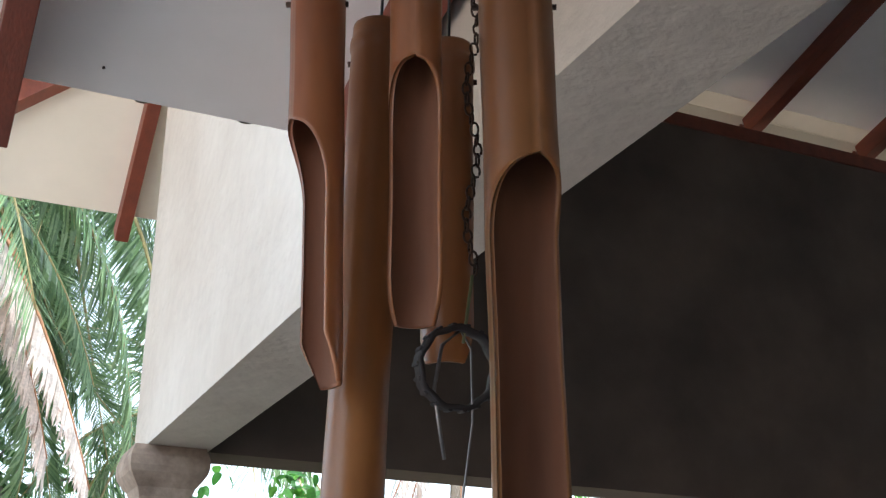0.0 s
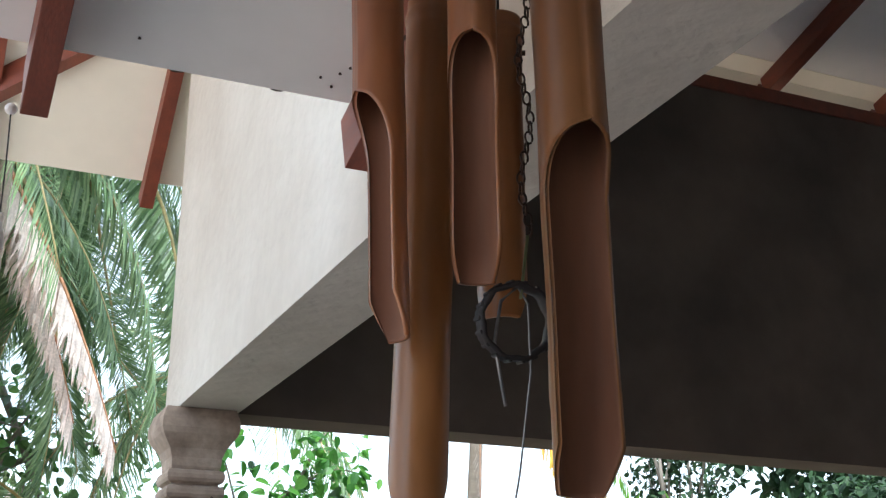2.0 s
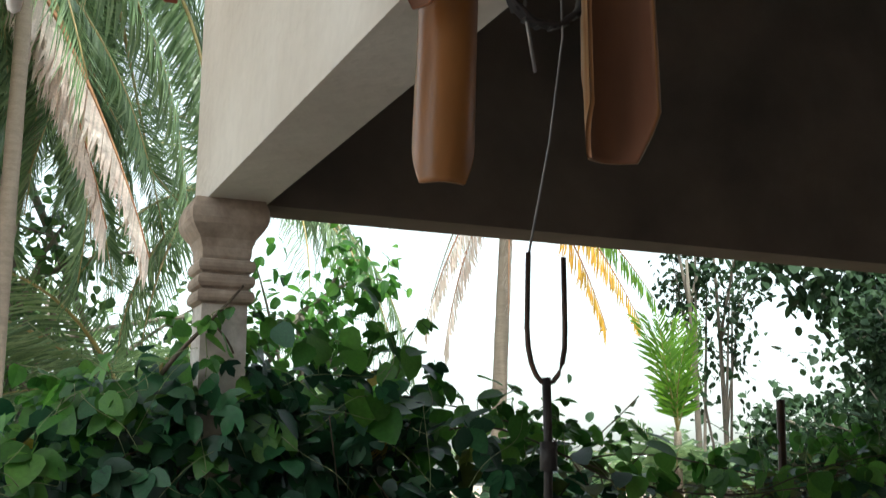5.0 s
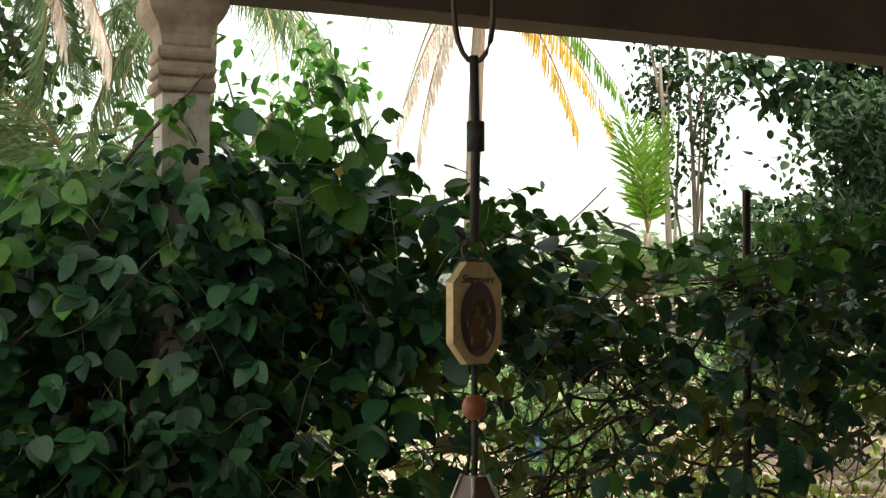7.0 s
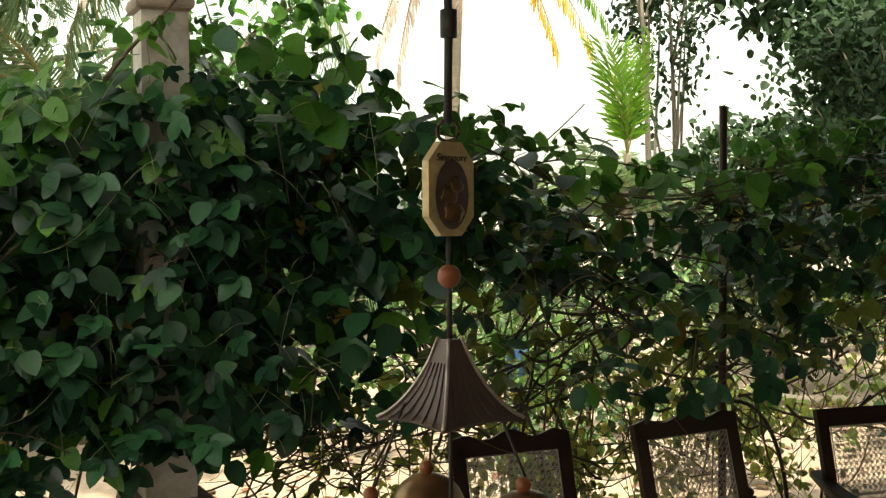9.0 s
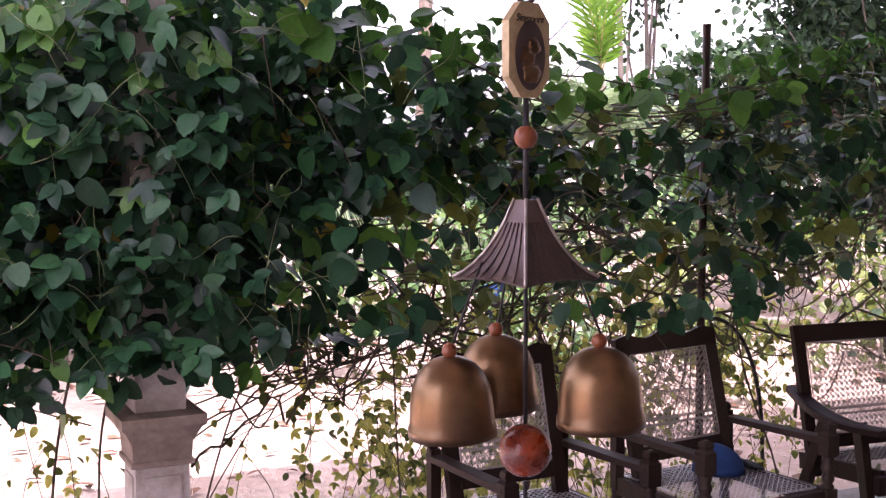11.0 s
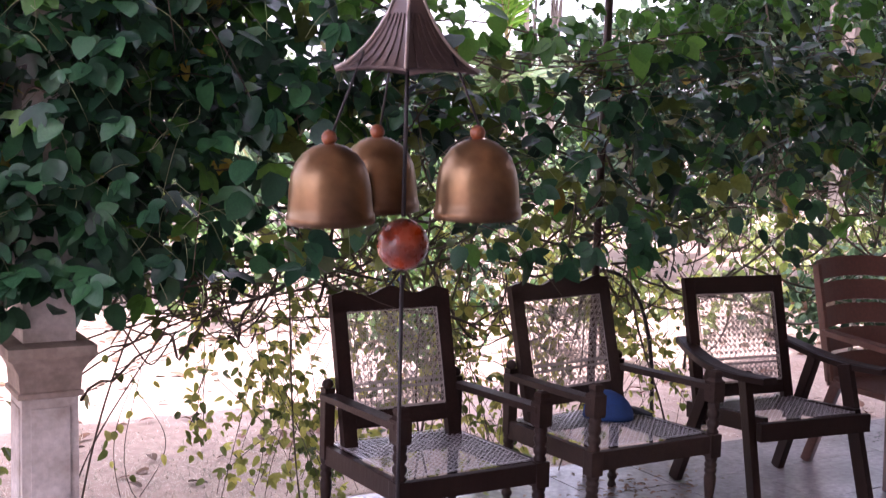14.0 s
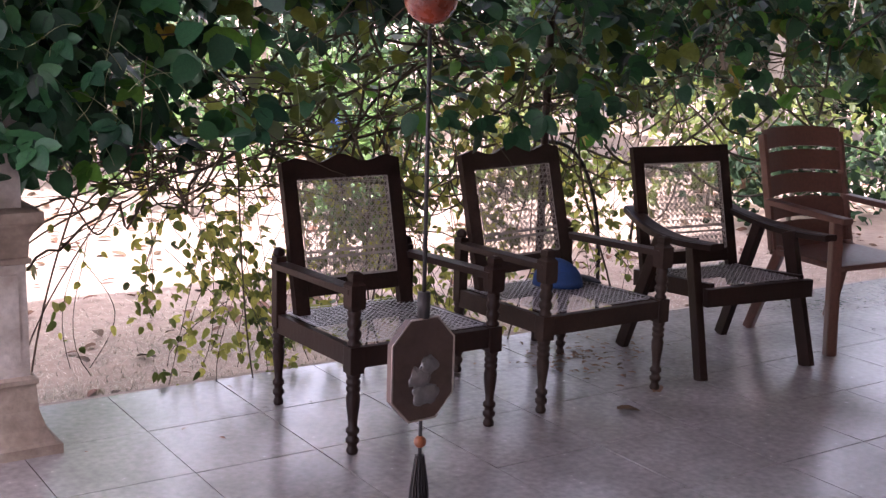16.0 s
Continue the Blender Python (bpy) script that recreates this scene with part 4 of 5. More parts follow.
# ---- chairs ----
def cane(name, w, h, pitch, mat, parent, m, border=0.02):
    """Open cane weave in the xy plane: two straight sets and two slanting ones."""
    v, f = [], []
    def strip(p, q, wd, z):
        d = (Vector(q) - Vector(p)).normalized()
        s = Vector((-d.y, d.x, 0)) * wd / 2
        n = len(v)
        v.extend([Vector((*p, z)) - s, Vector((*p, z)) + s, Vector((*q, z)) + s, Vector((*q, z)) - s])
        f.append((n, n + 1, n + 2, n + 3))
    x = -w / 2
    while x <= w / 2:
        for o in (-0.0034, 0.0034):
            strip((x + o, -h / 2), (x + o, h / 2), 0.0027, 0.0)
        x += pitch
    y = -h / 2
    while y <= h / 2:
        for o in (-0.0034, 0.0034):
            strip((-w / 2, y + o), (w / 2, y + o), 0.0027, 0.0012)
        y += pitch
    n = int((w + h) / pitch)
    for sgn in (1, -1):
        for i in range(n + 1):
            c = -w / 2 - h / 2 + i * pitch + pitch / 2
            lo = max(-w / 2, c)
            hi = min(w / 2, c + h)
            if hi - lo > pitch / 2:
                p, q = (lo, lo - c - h / 2), (hi, hi - c - h / 2)
                strip((sgn * p[0], p[1]), (sgn * q[0], q[1]), 0.0032, 0.0024 * sgn + 0.003)
    for r in ((-w / 2, -h / 2, w / 2, -h / 2), (-w / 2, h / 2, w / 2, h / 2), (-w / 2, -h / 2, -w / 2, h / 2), (w / 2, -h / 2, w / 2, h / 2)):
        strip((r[0], r[1]), (r[2], r[3]), 0.007, 0.006)
    if name == "cane_panel":      # doubled weave along the foot of the back
        for yy in (-0.30 * h, -0.30 * h + pitch * 0.9):
            strip((-w / 2, yy), (w / 2, yy), 0.0095, 0.0052)
    return tagged(part(name, raw(name, v, f, mat), None, parent, "open woven cane", m=m), kind="stuff")


def turned(r, z0, z1):
    """Radii of a turned post with rings, vase and foot, between two heights."""
    rows = [(0.62, 0.0), (0.8, 0.015), (0.86, 0.05), (0.62, 0.09), (0.66, 0.12), (0.95, 0.15), (0.95, 0.19), (0.7, 0.21), (0.7, 0.25), (0.95, 0.27), (0.95, 0.31), (0.62, 0.34),
            (0.72, 0.45), (0.95, 0.60), (1.0, 0.70), (0.8, 0.76), (1.0, 0.78), (1.0, 0.82), (0.8, 0.84), (1.0, 0.86), (1.0, 0.90), (0.8, 0.92), (1.0, 0.95), (1.0, 1.0)]
    return [(r * a, z0 + (z1 - z0) * t) for a, t in rows]


def cane_armchair(label, m, wood, group, W=0.298, lean=0.0):
    """Low colonial armchair: turned posts, flat arms, cane seat and raked cane back. Feet at (+-0.295, 0) and (+-0.29, 0.62)."""
    c = thing("cane_armchair", label, "chair", m, group)
    D = 0.605
    for s in (-1, 1):
        x = s * W
        part("front_leg", lathe(turned(0.026, 0.0, 0.30), 14, centre=(x, 0)), wood, c, smooth=True)
        part("front_block", boxes(((x - 0.028, -0.028, 0.298), (x + 0.028, 0.028, 0.395)), bevel=0.004), wood, c)
        part("arm_post", lathe([(0.024, 0.394), (0.026, 0.405), (0.018, 0.415), (0.026, 0.43), (0.026, 0.445), (0.018, 0.455), (0.026, 0.47), (0.026, 0.485), (0.02, 0.495), (0.026, 0.512), (0.022, 0.53)], 14, centre=(x, 0)), wood, c, smooth=True)
        part("arm_block", lathe([(0.026, 0.528), (0.029, 0.54), (0.029, 0.615), (0.022, 0.622), (0.018, 0.628), (0.022, 0.64), (0.019, 0.655), (0.008, 0.662)], square=True, centre=(x, 0)), wood, c)
        part("back_leg", lathe(turned(0.024, 0.0, 0.32), 12, centre=(s * 0.29, D)), wood, c, smooth=True)
        part("back_post", boxes(((s * 0.29 - 0.022, D - 0.025, 0.318), (s * 0.29 + 0.022, D + 0.02, 0.60)), bevel=0.005), wood, c)
        part("post_finial", lathe([(0.018, 0.598), (0.024, 0.61), (0.02, 0.625), (0.008, 0.635)], 12, centre=(s * 0.29, D)), wood, c, smooth=True)
        part("arm", beam((x, -0.01, 0.590), (s * 0.29, D + 0.01, 0.565), 0.062, 0.026, 0.006), wood, c)
        part("side_rail", beam((x, 0, 0.355), (s * 0.29, D, 0.335), 0.03, 0.075, 0.004), wood, c)
    part("front_rail", boxes(((-W, -0.018, 0.315), (W, 0.016, 0.39)), bevel=0.005), wood, c)
    part("back_rail", boxes(((-0.29, D - 0.015, 0.30), (0.29, D + 0.015, 0.37)), bevel=0.004), wood, c)
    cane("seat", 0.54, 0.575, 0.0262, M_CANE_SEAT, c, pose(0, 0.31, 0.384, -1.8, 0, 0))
    # raked back frame; local x across, y up the back
    bmx = pose(0.003, 0.532, 0.421, 76, 0, 0) @ pose(0, 0, 0, 0, 0, lean)
    back = part("backrest", boxes(((-0.265, -0.095, -0.018), (-0.205, 0.52, 0.018)), bevel=0.004), wood, c, "raked frame with a wavy top rail", m=bmx)
    part("back_stile", boxes(((0.205, -0.095, -0.018), (0.265, 0.52, 0.018)), bevel=0.004), wood, back)
    part("lower_rail", boxes(((-0.205, 0.02, -0.016), (0.205, 0.085, 0.016)), bevel=0.004), wood, back)
    bm = bmesh.new()
    n = 28
    rows = []
    for i in range(n + 1):
        x = -0.265 + 0.53 * i / n
        u = x / 0.265
        top = 0.545 + 0.014 * math.cos(u * math.pi * 2.5) * (1 if abs(u) < 0.8 else 0.6) + 0.012 * (1 - abs(u))
        rows.append([bm.verts.new((x, yy, zz)) for yy, zz in ((0.475, -0.018), (top, -0.018), (top, 0.018), (0.475, 0.018))])
    for r0, r1 in zip(rows, rows[1:]):
        for k in range(4):
            bm.faces.new((r0[k], r1[k], r1[(k + 1) % 4], r0[(k + 1) % 4]))
    bm.faces.new(rows[0])
    bm.faces.new(rows[-1][::-1])
    part("top_rail", bm, wood, back)
    cane("cane_panel", 0.40, 0.385, 0.0262, M_CANE, back, pose(0, 0.2825, 0.012))
    return c


cane_armchair("dark wooden armchair with turned legs and open cane seat", pose(0.826, -0.028, 0, 0, 0, 0.3), M_WOOD, "cane armchairs on the verandah")
c2m = pose(1.704, 0.004, 0, 0, 0, 0.7)
cane_armchair("weathered dark wooden armchair with cane seat holding a cap", c2m, M_WOOD_GREY, "cane armchairs on the verandah", 0.308, 1.8)


def angular_armchair(m):
    """Armchair with splayed straight legs, long curved arms, cane seat and back."""
    c = thing("angular_armchair", "dark wooden armchair with curved arms, splayed legs and cane back", "chair", m)
    W = 0.30
    for s in (-1, 1):
        part("front_leg", beam((s * (W + 0.005), 0.0, 0.0), (s * (W - 0.02), 0.16, 0.60), 0.035, 0.065, 0.005), M_WOOD, c)
        part("back_leg", beam((s * W, 0.60, 0.0), (s * (W - 0.02), 0.36, 0.60), 0.035, 0.06, 0.005), M_WOOD, c)
        bm = bmesh.new()
        rows = []
        for i in range(13):
            t = i / 12
            y = -0.06 + 0.70 * t
            z = 0.605 + 0.05 * t + 0.035 * math.sin(math.pi * t) * -1
            x = s * (W + 0.02 - 0.05 * t + 0.03 * math.sin(math.pi * t))
            w = 0.036 + 0.012 * math.sin(math.pi * t)
            rows.append([bm.verts.new((x + dx, y, z + dz)) for dx, dz in ((-w, -0.014), (w, -0.014), (w, 0.010), (w * 0.7, 0.015), (-w * 0.7, 0.015), (-w, 0.010))])
        for r0, r1 in zip(rows, rows[1:]):
            for k in range(6):
                bm.faces.new((r0[k], r1[k], r1[(k + 1) % 6], r0[(k + 1) % 6]))
        bm.faces.new(rows[0])
        bm.faces.new(rows[-1][::-1])
        part("arm", bm, M_WOOD, c)
        part("side_rail", beam((s * (W - 0.045), 0.03, 0.385), (s * (W - 0.045), 0.58, 0.335), 0.03, 0.075, 0.004), M_WOOD, c)
    part("front_rail", boxes(((-W + 0.0, 0.0, 0.325), (W - 0.0, 0.035, 0.405)), bevel=0.006), M_WOOD, c)
    part("back_rail", boxes(((-W + 0.05, 0.56, 0.30), (W - 0.05, 0.59, 0.36)), bevel=0.005), M_WOOD, c)
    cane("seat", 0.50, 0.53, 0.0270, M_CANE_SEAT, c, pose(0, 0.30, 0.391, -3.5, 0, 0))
    back = part("backrest", boxes(((-0.280, -0.12, -0.016), (-0.225, 0.56, 0.016)), bevel=0.004), M_WOOD, c, "raked square frame", m=pose(-0.012, 0.495, 0.402, 76, 0, 0))
    part("back_stile", boxes(((0.225, -0.12, -0.016), (0.280, 0.56, 0.016)), bevel=0.004), M_WOOD, back)
    part("top_rail", boxes(((-0.225, 0.48, -0.015), (0.225, 0.56, 0.015)), bevel=0.004), M_WOOD, back)
    part("lower_rail", boxes(((-0.225, 0.0, -0.015), (0.225, 0.06, 0.015)), bevel=0.004), M_WOOD, back)
    cane("cane_panel", 0.44, 0.41, 0.0275, M_CANE, back, pose(0, 0.27, 0.010))
    return c


angular_armchair(pose(2.580, -0.035, 0, 0, 0, -6.3))


def plastic_chair(m):
    c = thing("plastic_chair", "brown moulded plastic garden armchair with slatted back", "chair", m)
    for s in (-1, 1):
        part("front_leg", beam((s * 0.285, 0.0, 0.0), (s * 0.265, 0.05, 0.64), 0.05, 0.06, 0.012), M_PLASTIC, c)
        part("back_leg", beam((s * 0.28, 0.56, 0.0), (s * 0.23, 0.42, 0.44), 0.05, 0.05, 0.012), M_PLASTIC, c)
        part("arm", beam((s * 0.275, -0.03, 0.645), (s * 0.265, 0.50, 0.66), 0.065, 0.03, 0.010), M_PLASTIC, c)
    part("seat", boxes(((-0.26, 0.0, 0.40), (0.26, 0.46, 0.43)), bevel=0.012), M_PLASTIC, c)
    back = part("backrest", beam((-0.262, 0.02, 0.005), (-0.262, 0.60, 0.005), 0.022, 0.044, 0.006), M_PLASTIC, c, "curved back with open slots", m=pose(0, 0.45, 0.40, 76, 0, 0))
    part("back_stile", beam((0.262, 0.02, 0.005), (0.262, 0.60, 0.005), 0.022, 0.044, 0.006), M_PLASTIC, back)
    slots = (0.14, 0.26, 0.38, 0.50)
    edges = [0.0] + [e for s_ in slots for e in (s_, s_ + 0.018)] + [0.62]
    n = 14
    for a_, b_ in list(zip(edges, edges[1:]))[::2]:
        bm = bmesh.new()
        rows = []
        for i in range(n + 1):
            u = -1 + 2 * i / n
            x = 0.27 * u
            bow = 0.05 * (1 - u * u)
            lift = 0.025 * (1 - u * u)
            rows.append([bm.verts.new((x * (1 - 0.12 * (yy - 0.3)), yy + lift, -bow + zz)) for yy, zz in ((a_, 0), (b_, 0), (b_, 0.012), (a_, 0.012))])
        for r0, r1 in zip(rows, rows[1:]):
            for k in range(4):
                bm.faces.new((r0[k], r1[k], r1[(k + 1) % 4], r0[(k + 1) % 4]))
        bm.faces.new(rows[0])
        bm.faces.new(rows[-1][::-1])
        part("slat", bm, M_PLASTIC, back)
    return c


plastic_chair(pose(3.40, -0.03, 0, 0, 0, -5))

# cap lying on the second cane chair
cap = thing("cloth_cap", "crumpled blue and navy cloth cap on the cane seat", "cap", c2m @ pose(0.10, 0.42, 0.393, 0, 0, -60) @ Matrix.Scale(1.25, 4))
bm = bmesh.new()
bmesh.ops.create_uvsphere(bm, u_segments=20, v_segments=12, radius=0.085)
for v in bm.verts:
    v.co.z = max(0, v.co.z) * 1.05 + 0.012 * noise.noise(v.co * 14)
    v.co.x *= 1.05
part("crown", bm, M_BLUE, cap, smooth=True)
bm = bmesh.new()
rows = []
for i in range(11):
    a_ = -1.1 + 2.2 * i / 10
    rows.append([bm.verts.new((math.sin(a_) * r_, math.cos(a_) * r_ * (1 if r_ < 0.1 else 1.15), z_)) for r_, z_ in ((0.078, 0.018), (0.15, 0.006), (0.15, 0.002), (0.078, 0.012))])
for r0, r1 in zip(rows, rows[1:]):
    for k in range(4):
        bm.faces.new((r0[k], r1[k], r1[(k + 1) % 4], r0[(k + 1) % 4]))
part("peak", bm, M_NAVY, cap, "navy peak", smooth=True)

# ---- small things along the verandah edge ----
pole = thing("iron_pole", "thin rusty iron pole standing in the hedge", "pole", pose(2.03, 0.86, -0.17))
tube("shaft", [(0, 0, 0), (0.005, 0, 1.3), (0.015, 0, 2.48)], 0.019, M_IRON, pole)
hose = thing("water_pipe", "black bent plastic pipe rising behind the chairs", "pipe", pose(2.3, 1.2, 0))
tube("pipe", [(-0.25, 0, 0.95)] + bezier((0.1, 0, 0.90), (0.28, 0, 0.86), (0.38, 0, 0.60), (0.40, 0, 0.30), 12) + [(0.42, 0, -0.17)], 0.011, M_HOSE, hose)
pot = thing("plant_bowl", "wide terracotta bowl planter with dry stems", "planter", pose(7.9, 4.9, -0.17))
part("bowl", lathe([(0.16, 0.0), (0.2, 0.05), (0.3, 0.17), (0.33, 0.2), (0.35, 0.21), (0.35, 0.24), (0.31, 0.245), (0.29, 0.2)], 28), M_CLAY, pot, smooth=True)
pv, pf = [], []
rp = random.Random(4)
for i in range(26):
    a_ = rp.uniform(0, 6.28)
    tube_geo(bezier((0.1 * math.cos(a_), 0.1 * math.sin(a_), 0.2), (0.12 * math.cos(a_), 0.12 * math.sin(a_), 0.4), (0.2 * math.cos(a_), 0.2 * math.sin(a_), 0.5), (0.32 * math.cos(a_), 0.32 * math.sin(a_), rp.uniform(0.35, 0.6)), 6), 0.006, 4, pv, pf)
part("dry_plant", raw("dry_plant", pv, pf, M_DEAD, True), None, pot)
log = thing("fallen_branch", "bare fallen branch lying across the garden", "branch", pose(6.2, 5.6, -0.1))
tube("branch", [(-0.9, 0.1, 0.30), (-0.3, 0, 0.22), (0.4, 0.05, 0.10), (1.2, 0.2, 0.02)], [0.05, 0.055, 0.06, 0.065], M_BARK, log)
rl_ = random.Random(12)
dl = raw("dead_leaf", LEAF_C[0], LEAF_C[1], M_DEAD)
for i in range(150):
    if i == 0:
        x, y, s_ = 1.68, -0.13, 0.10
    elif i == 1:
        x, y, s_ = 2.05, 0.03, 0.10
    elif i >= 46:
        x, y, s_ = rl_.gauss(2.02, 0.2), rl_.gauss(0.50, 0.15), rl_.uniform(0.018, 0.042)
    elif i < 36:
        x, y, s_ = rl_.gauss(2.1, 0.22), rl_.uniform(0.35, 0.95), rl_.uniform(0.015, 0.05)
    else:
        x, y, s_ = rl_.uniform(-0.3, 1.6), rl_.uniform(0.3, 0.95), rl_.uniform(0.012, 0.03)
    ob = new("dead_leaf", dl)
    ob.matrix_basis = pose(x, y, 0.006 + 0.04 * s_, rl_.uniform(-8, 8), rl_.uniform(-8, 8), rl_.uniform(0, 360)) @ Matrix.Scale(s_, 4)
    tagged(ob, "dry brown fallen leaf on the floor tiles", "leaf", "fallen leaves on the floor")

cord = thing("hanging_cord", "thin dark cord with white knob and pull below the eave rafter", "cord", pose(-1.35, -1.40, 3.045))
tube("cord", [(0, 0, 0), (0.003, 0, -0.10), (0.004, 0, -0.215)], 0.0016, M_RUBBER, cord, seg=5)
part("pull", lathe([(0.004, -0.212), (0.0075, -0.218), (0.0080, -0.240), (0.0125, -0.252), (0.0140, -0.270), (0.0115, -0.284), (0.004, -0.290)][::-1], 16, centre=(0.004, 0)), M_SHEET, cord, "white pear-shaped pull", True)
bm = bmesh.new()
bmesh.ops.create_uvsphere(bm, u_segments=12, v_segments=8, radius=0.012)
part("knob", bm, M_SHEET, cord, "white knob", True)
cloth = thing("blue_cloth", "blue cloth lying over a garden plant", "cloth", pose(3.2, 5.0, -0.17))
bm = bmesh.new()
bmesh.ops.create_icosphere(bm, subdivisions=4, radius=0.12)
for q in bm.verts:
    q.co = Vector((q.co.x * (1 + 0.5 * noise.noise(q.co * 7)), q.co.y * 0.7, max(0.0, 0.78 + q.co.z * 1.3 + 0.14 * noise.noise(q.co * 11))) if q.co.z > -0.1 else (q.co.x * 0.8, q.co.y * 0.5, 0.0))
part("fabric", bm, M_BLUE, cloth, smooth=True)

# ---- the hanging chimes ----
HX, HY = -1.06, -2.92
AX = Vector((0.90, -0.436, 0))     # across
AY = Vector((0.436, 0.90, 0))      # away
TURN_Z = -25.9


def bamboo_tube(name, parent, top, bottom, r, mouth, open_to, tilt, at, taper=0.03, label=""):
    """A hollow tube whose lower part is cut to a scoop; open_to: heading of the cut in degrees, None for facing away."""
    L = top - bottom
    n = 120
    verts, faces = [], []
    cols = 24
    for side in (0, 1):
        for i in range(n + 1):
            z = -L * i / n
            below = (mouth - (top + z))
            g = 0.0
            if below > 0:
                t = min(1, below / 0.055)
                g = max(0.0, math.pi * 0.5 * math.sqrt(1 - (1 - t) ** 2))
                near = (top + z) - bottom
                if near < taper:
                    g += 0.75 * (1 - near / taper)
            rr = (r - 0.0032 * side) * (1.0 + 0.015 * math.sin(i * 0.13)) * (1.06 if abs(z + 0.016) < 0.005 else 1)
            for k in range(cols + 1):
                a_ = open_to + g + (2 * math.pi - 2 * g) * k / cols
                verts.append(Vector((rr * math.cos(a_), rr * math.sin(a_), z)))
    S = (n + 1) * (cols + 1)
    def idx(s_, i, k):
        return s_ * S + i * (cols + 1) + k
    outer, inner = [], []
    for i in range(n):
        for k in range(cols):
            outer.append((idx(0, i, k), idx(0, i, k + 1), idx(0, i + 1, k + 1), idx(0, i + 1, k)))
            inner.append((idx(1, i, k), idx(1, i + 1, k), idx(1, i + 1, k + 1), idx(1, i, k + 1)))
        for k in (0, cols):
            outer.append((idx(0, i, k), idx(0, i + 1, k), idx(1, i + 1, k), idx(1, i, k)))
    for k in range(cols):
        outer.append((idx(0, n, k), idx(0, n, k + 1), idx(1, n, k + 1), idx(1, n, k)))
        outer.append((idx(0, 0, k + 1), idx(0, 0, k), idx(1, 0, k), idx(1, 0, k + 1)))
    me = raw(name, verts, outer + inner, M_BAMBOO, True)
    me.materials.append(M_BAMBOO_IN)
    me.polygons.foreach_set("material_index", [0] * len(outer) + [1] * len(inner))
    return part(name, me, None, parent, label, m=Matrix.Translation(at) @ pose(0, 0, 0, tilt[0], tilt[1], 0))


chime = thing("bamboo_wind_chime", "bamboo tube wind chime with cut scoop ends hanging from the eave", "wind chime", pose(HX, HY, 2.66, 0, 0, TURN_Z))
DISC = 2.66
bm = bmesh.new()
bmesh.ops.create_cone(bm, cap_ends=True, segments=32, radius1=0.085, radius2=0.082, depth=0.018)
part("top_disc", bm, M_BAMBOO_IN, chime, "round wooden top disc")
# local x across, y away from the doorway; rows: x, y, radius, top, mouth, bottom, heading of the cut, tilt
TUBES = ((-0.099, -0.030, 0.0195, 2.550, 2.422, 2.240, 212, (0, -1.6)),
         (-0.058, 0.030, 0.0210, 2.535, 2.36, 2.126, 95, (-1, 1.5)),
         (-0.027, -0.055, 0.0180, 2.560, 2.455, 2.275, -88, (1, -0.5)),
         (0.042, -0.040, 0.0258, 2.540, 2.385, 2.132, -62, (0, -1.2)),
         (-0.006, 0.050, 0.0190, 2.530, 2.42, 2.272, 85, (0, 0)),
         (0.044, 0.045, 0.0170, 2.545, 2.44, 2.190, 80, (0, 0)))
for x, y, r, tp, mo, bo, head, tl in TUBES:
    bamboo_tube("bamboo_tube", chime, tp, bo, r, mo, radians(head), tl, Vector((x, y, tp - DISC)))
    bm = bmesh.new()
    bmesh.ops.create_cone(bm, cap_ends=True, segments=20, radius1=r * 0.93, radius2=r * 0.93, depth=0.006, matrix=pose(x, y, tp - DISC - 0.006))
    part("node_cap", bm, M_BAMBOO_IN, chime, "bamboo node closing the tube")
    tube("cord", [(x, y, tp - DISC - 0.004), (x * 0.95, y * 0.95, 0)], 0.0012, M_RUBBER, chime, seg=5)
    tube("cross_pin", [(x - r * 1.15, y, tp - DISC - 0.03), (x + r * 1.15, y, tp - DISC - 0.03)], 0.0022, M_IRON, chime, seg=6)
tube("hanger", [(0, 0, 0.0), (0, 0, eave_z(HY) - DISC - 0.10), (0.0, 0.01, eave_z(HY) - DISC)], 0.0018, M_WIRE, chime, seg=6)
# chain down the middle
ring_pts = [(0.0030 * math.cos(a_), 0, 0.0050 * math.sin(a_)) for a_ in [2 * math.pi * i / 12 for i in range(13)]]
v, f = tube_geo(ring_pts, 0.0009, 5)
link = raw("chain_link", v, f, M_IRON, True)
for i in range(40):
    part("chain_link", link, None, chime, m=pose(0.012 + 0.004 * math.sin(i * 0.5), -0.01, -0.02 - 0.0081 * i, 6 * math.sin(i), 0, 90 * (i % 2) + 20))
tube("string", [(0.012, -0.01, -0.34), (0.006, -0.012, -0.388)], 0.0012, M_TENDRIL, chime, "thin twisted string", 5)
prof = [(0.0246, -0.0062), (0.0278, -0.0064), (0.0284, -0.004), (0.0277, -0.002), (0.0286, 0.0), (0.0277, 0.002), (0.0284, 0.004), (0.0278, 0.0064), (0.0246, 0.0062), (0.0241, 0.0)]
bm = bmesh.new()
n = 40
rows = [[bm.verts.new(((r_ + 0.0008 * math.sin(9 * 2 * math.pi * i / n)) * math.cos(2 * math.pi * i / n), w_, (r_ + 0.0008 * math.sin(9 * 2 * math.pi * i / n)) * math.sin(2 * math.pi * i / n))) for r_, w_ in prof] for i in range(n)]
for i in range(n):
    for k in range(len(prof)):
        bm.faces.new((rows[i][k], rows[(i + 1) % n][k], rows[(i + 1) % n][(k + 1) % len(prof)], rows[i][(k + 1) % len(prof)]))
clapper = part("clapper_ring", bm, M_RUBBER, chime, "black ribbed clapper ring", True, m=pose(0.002, -0.012, 2.255 - DISC, 8, 0, 20))
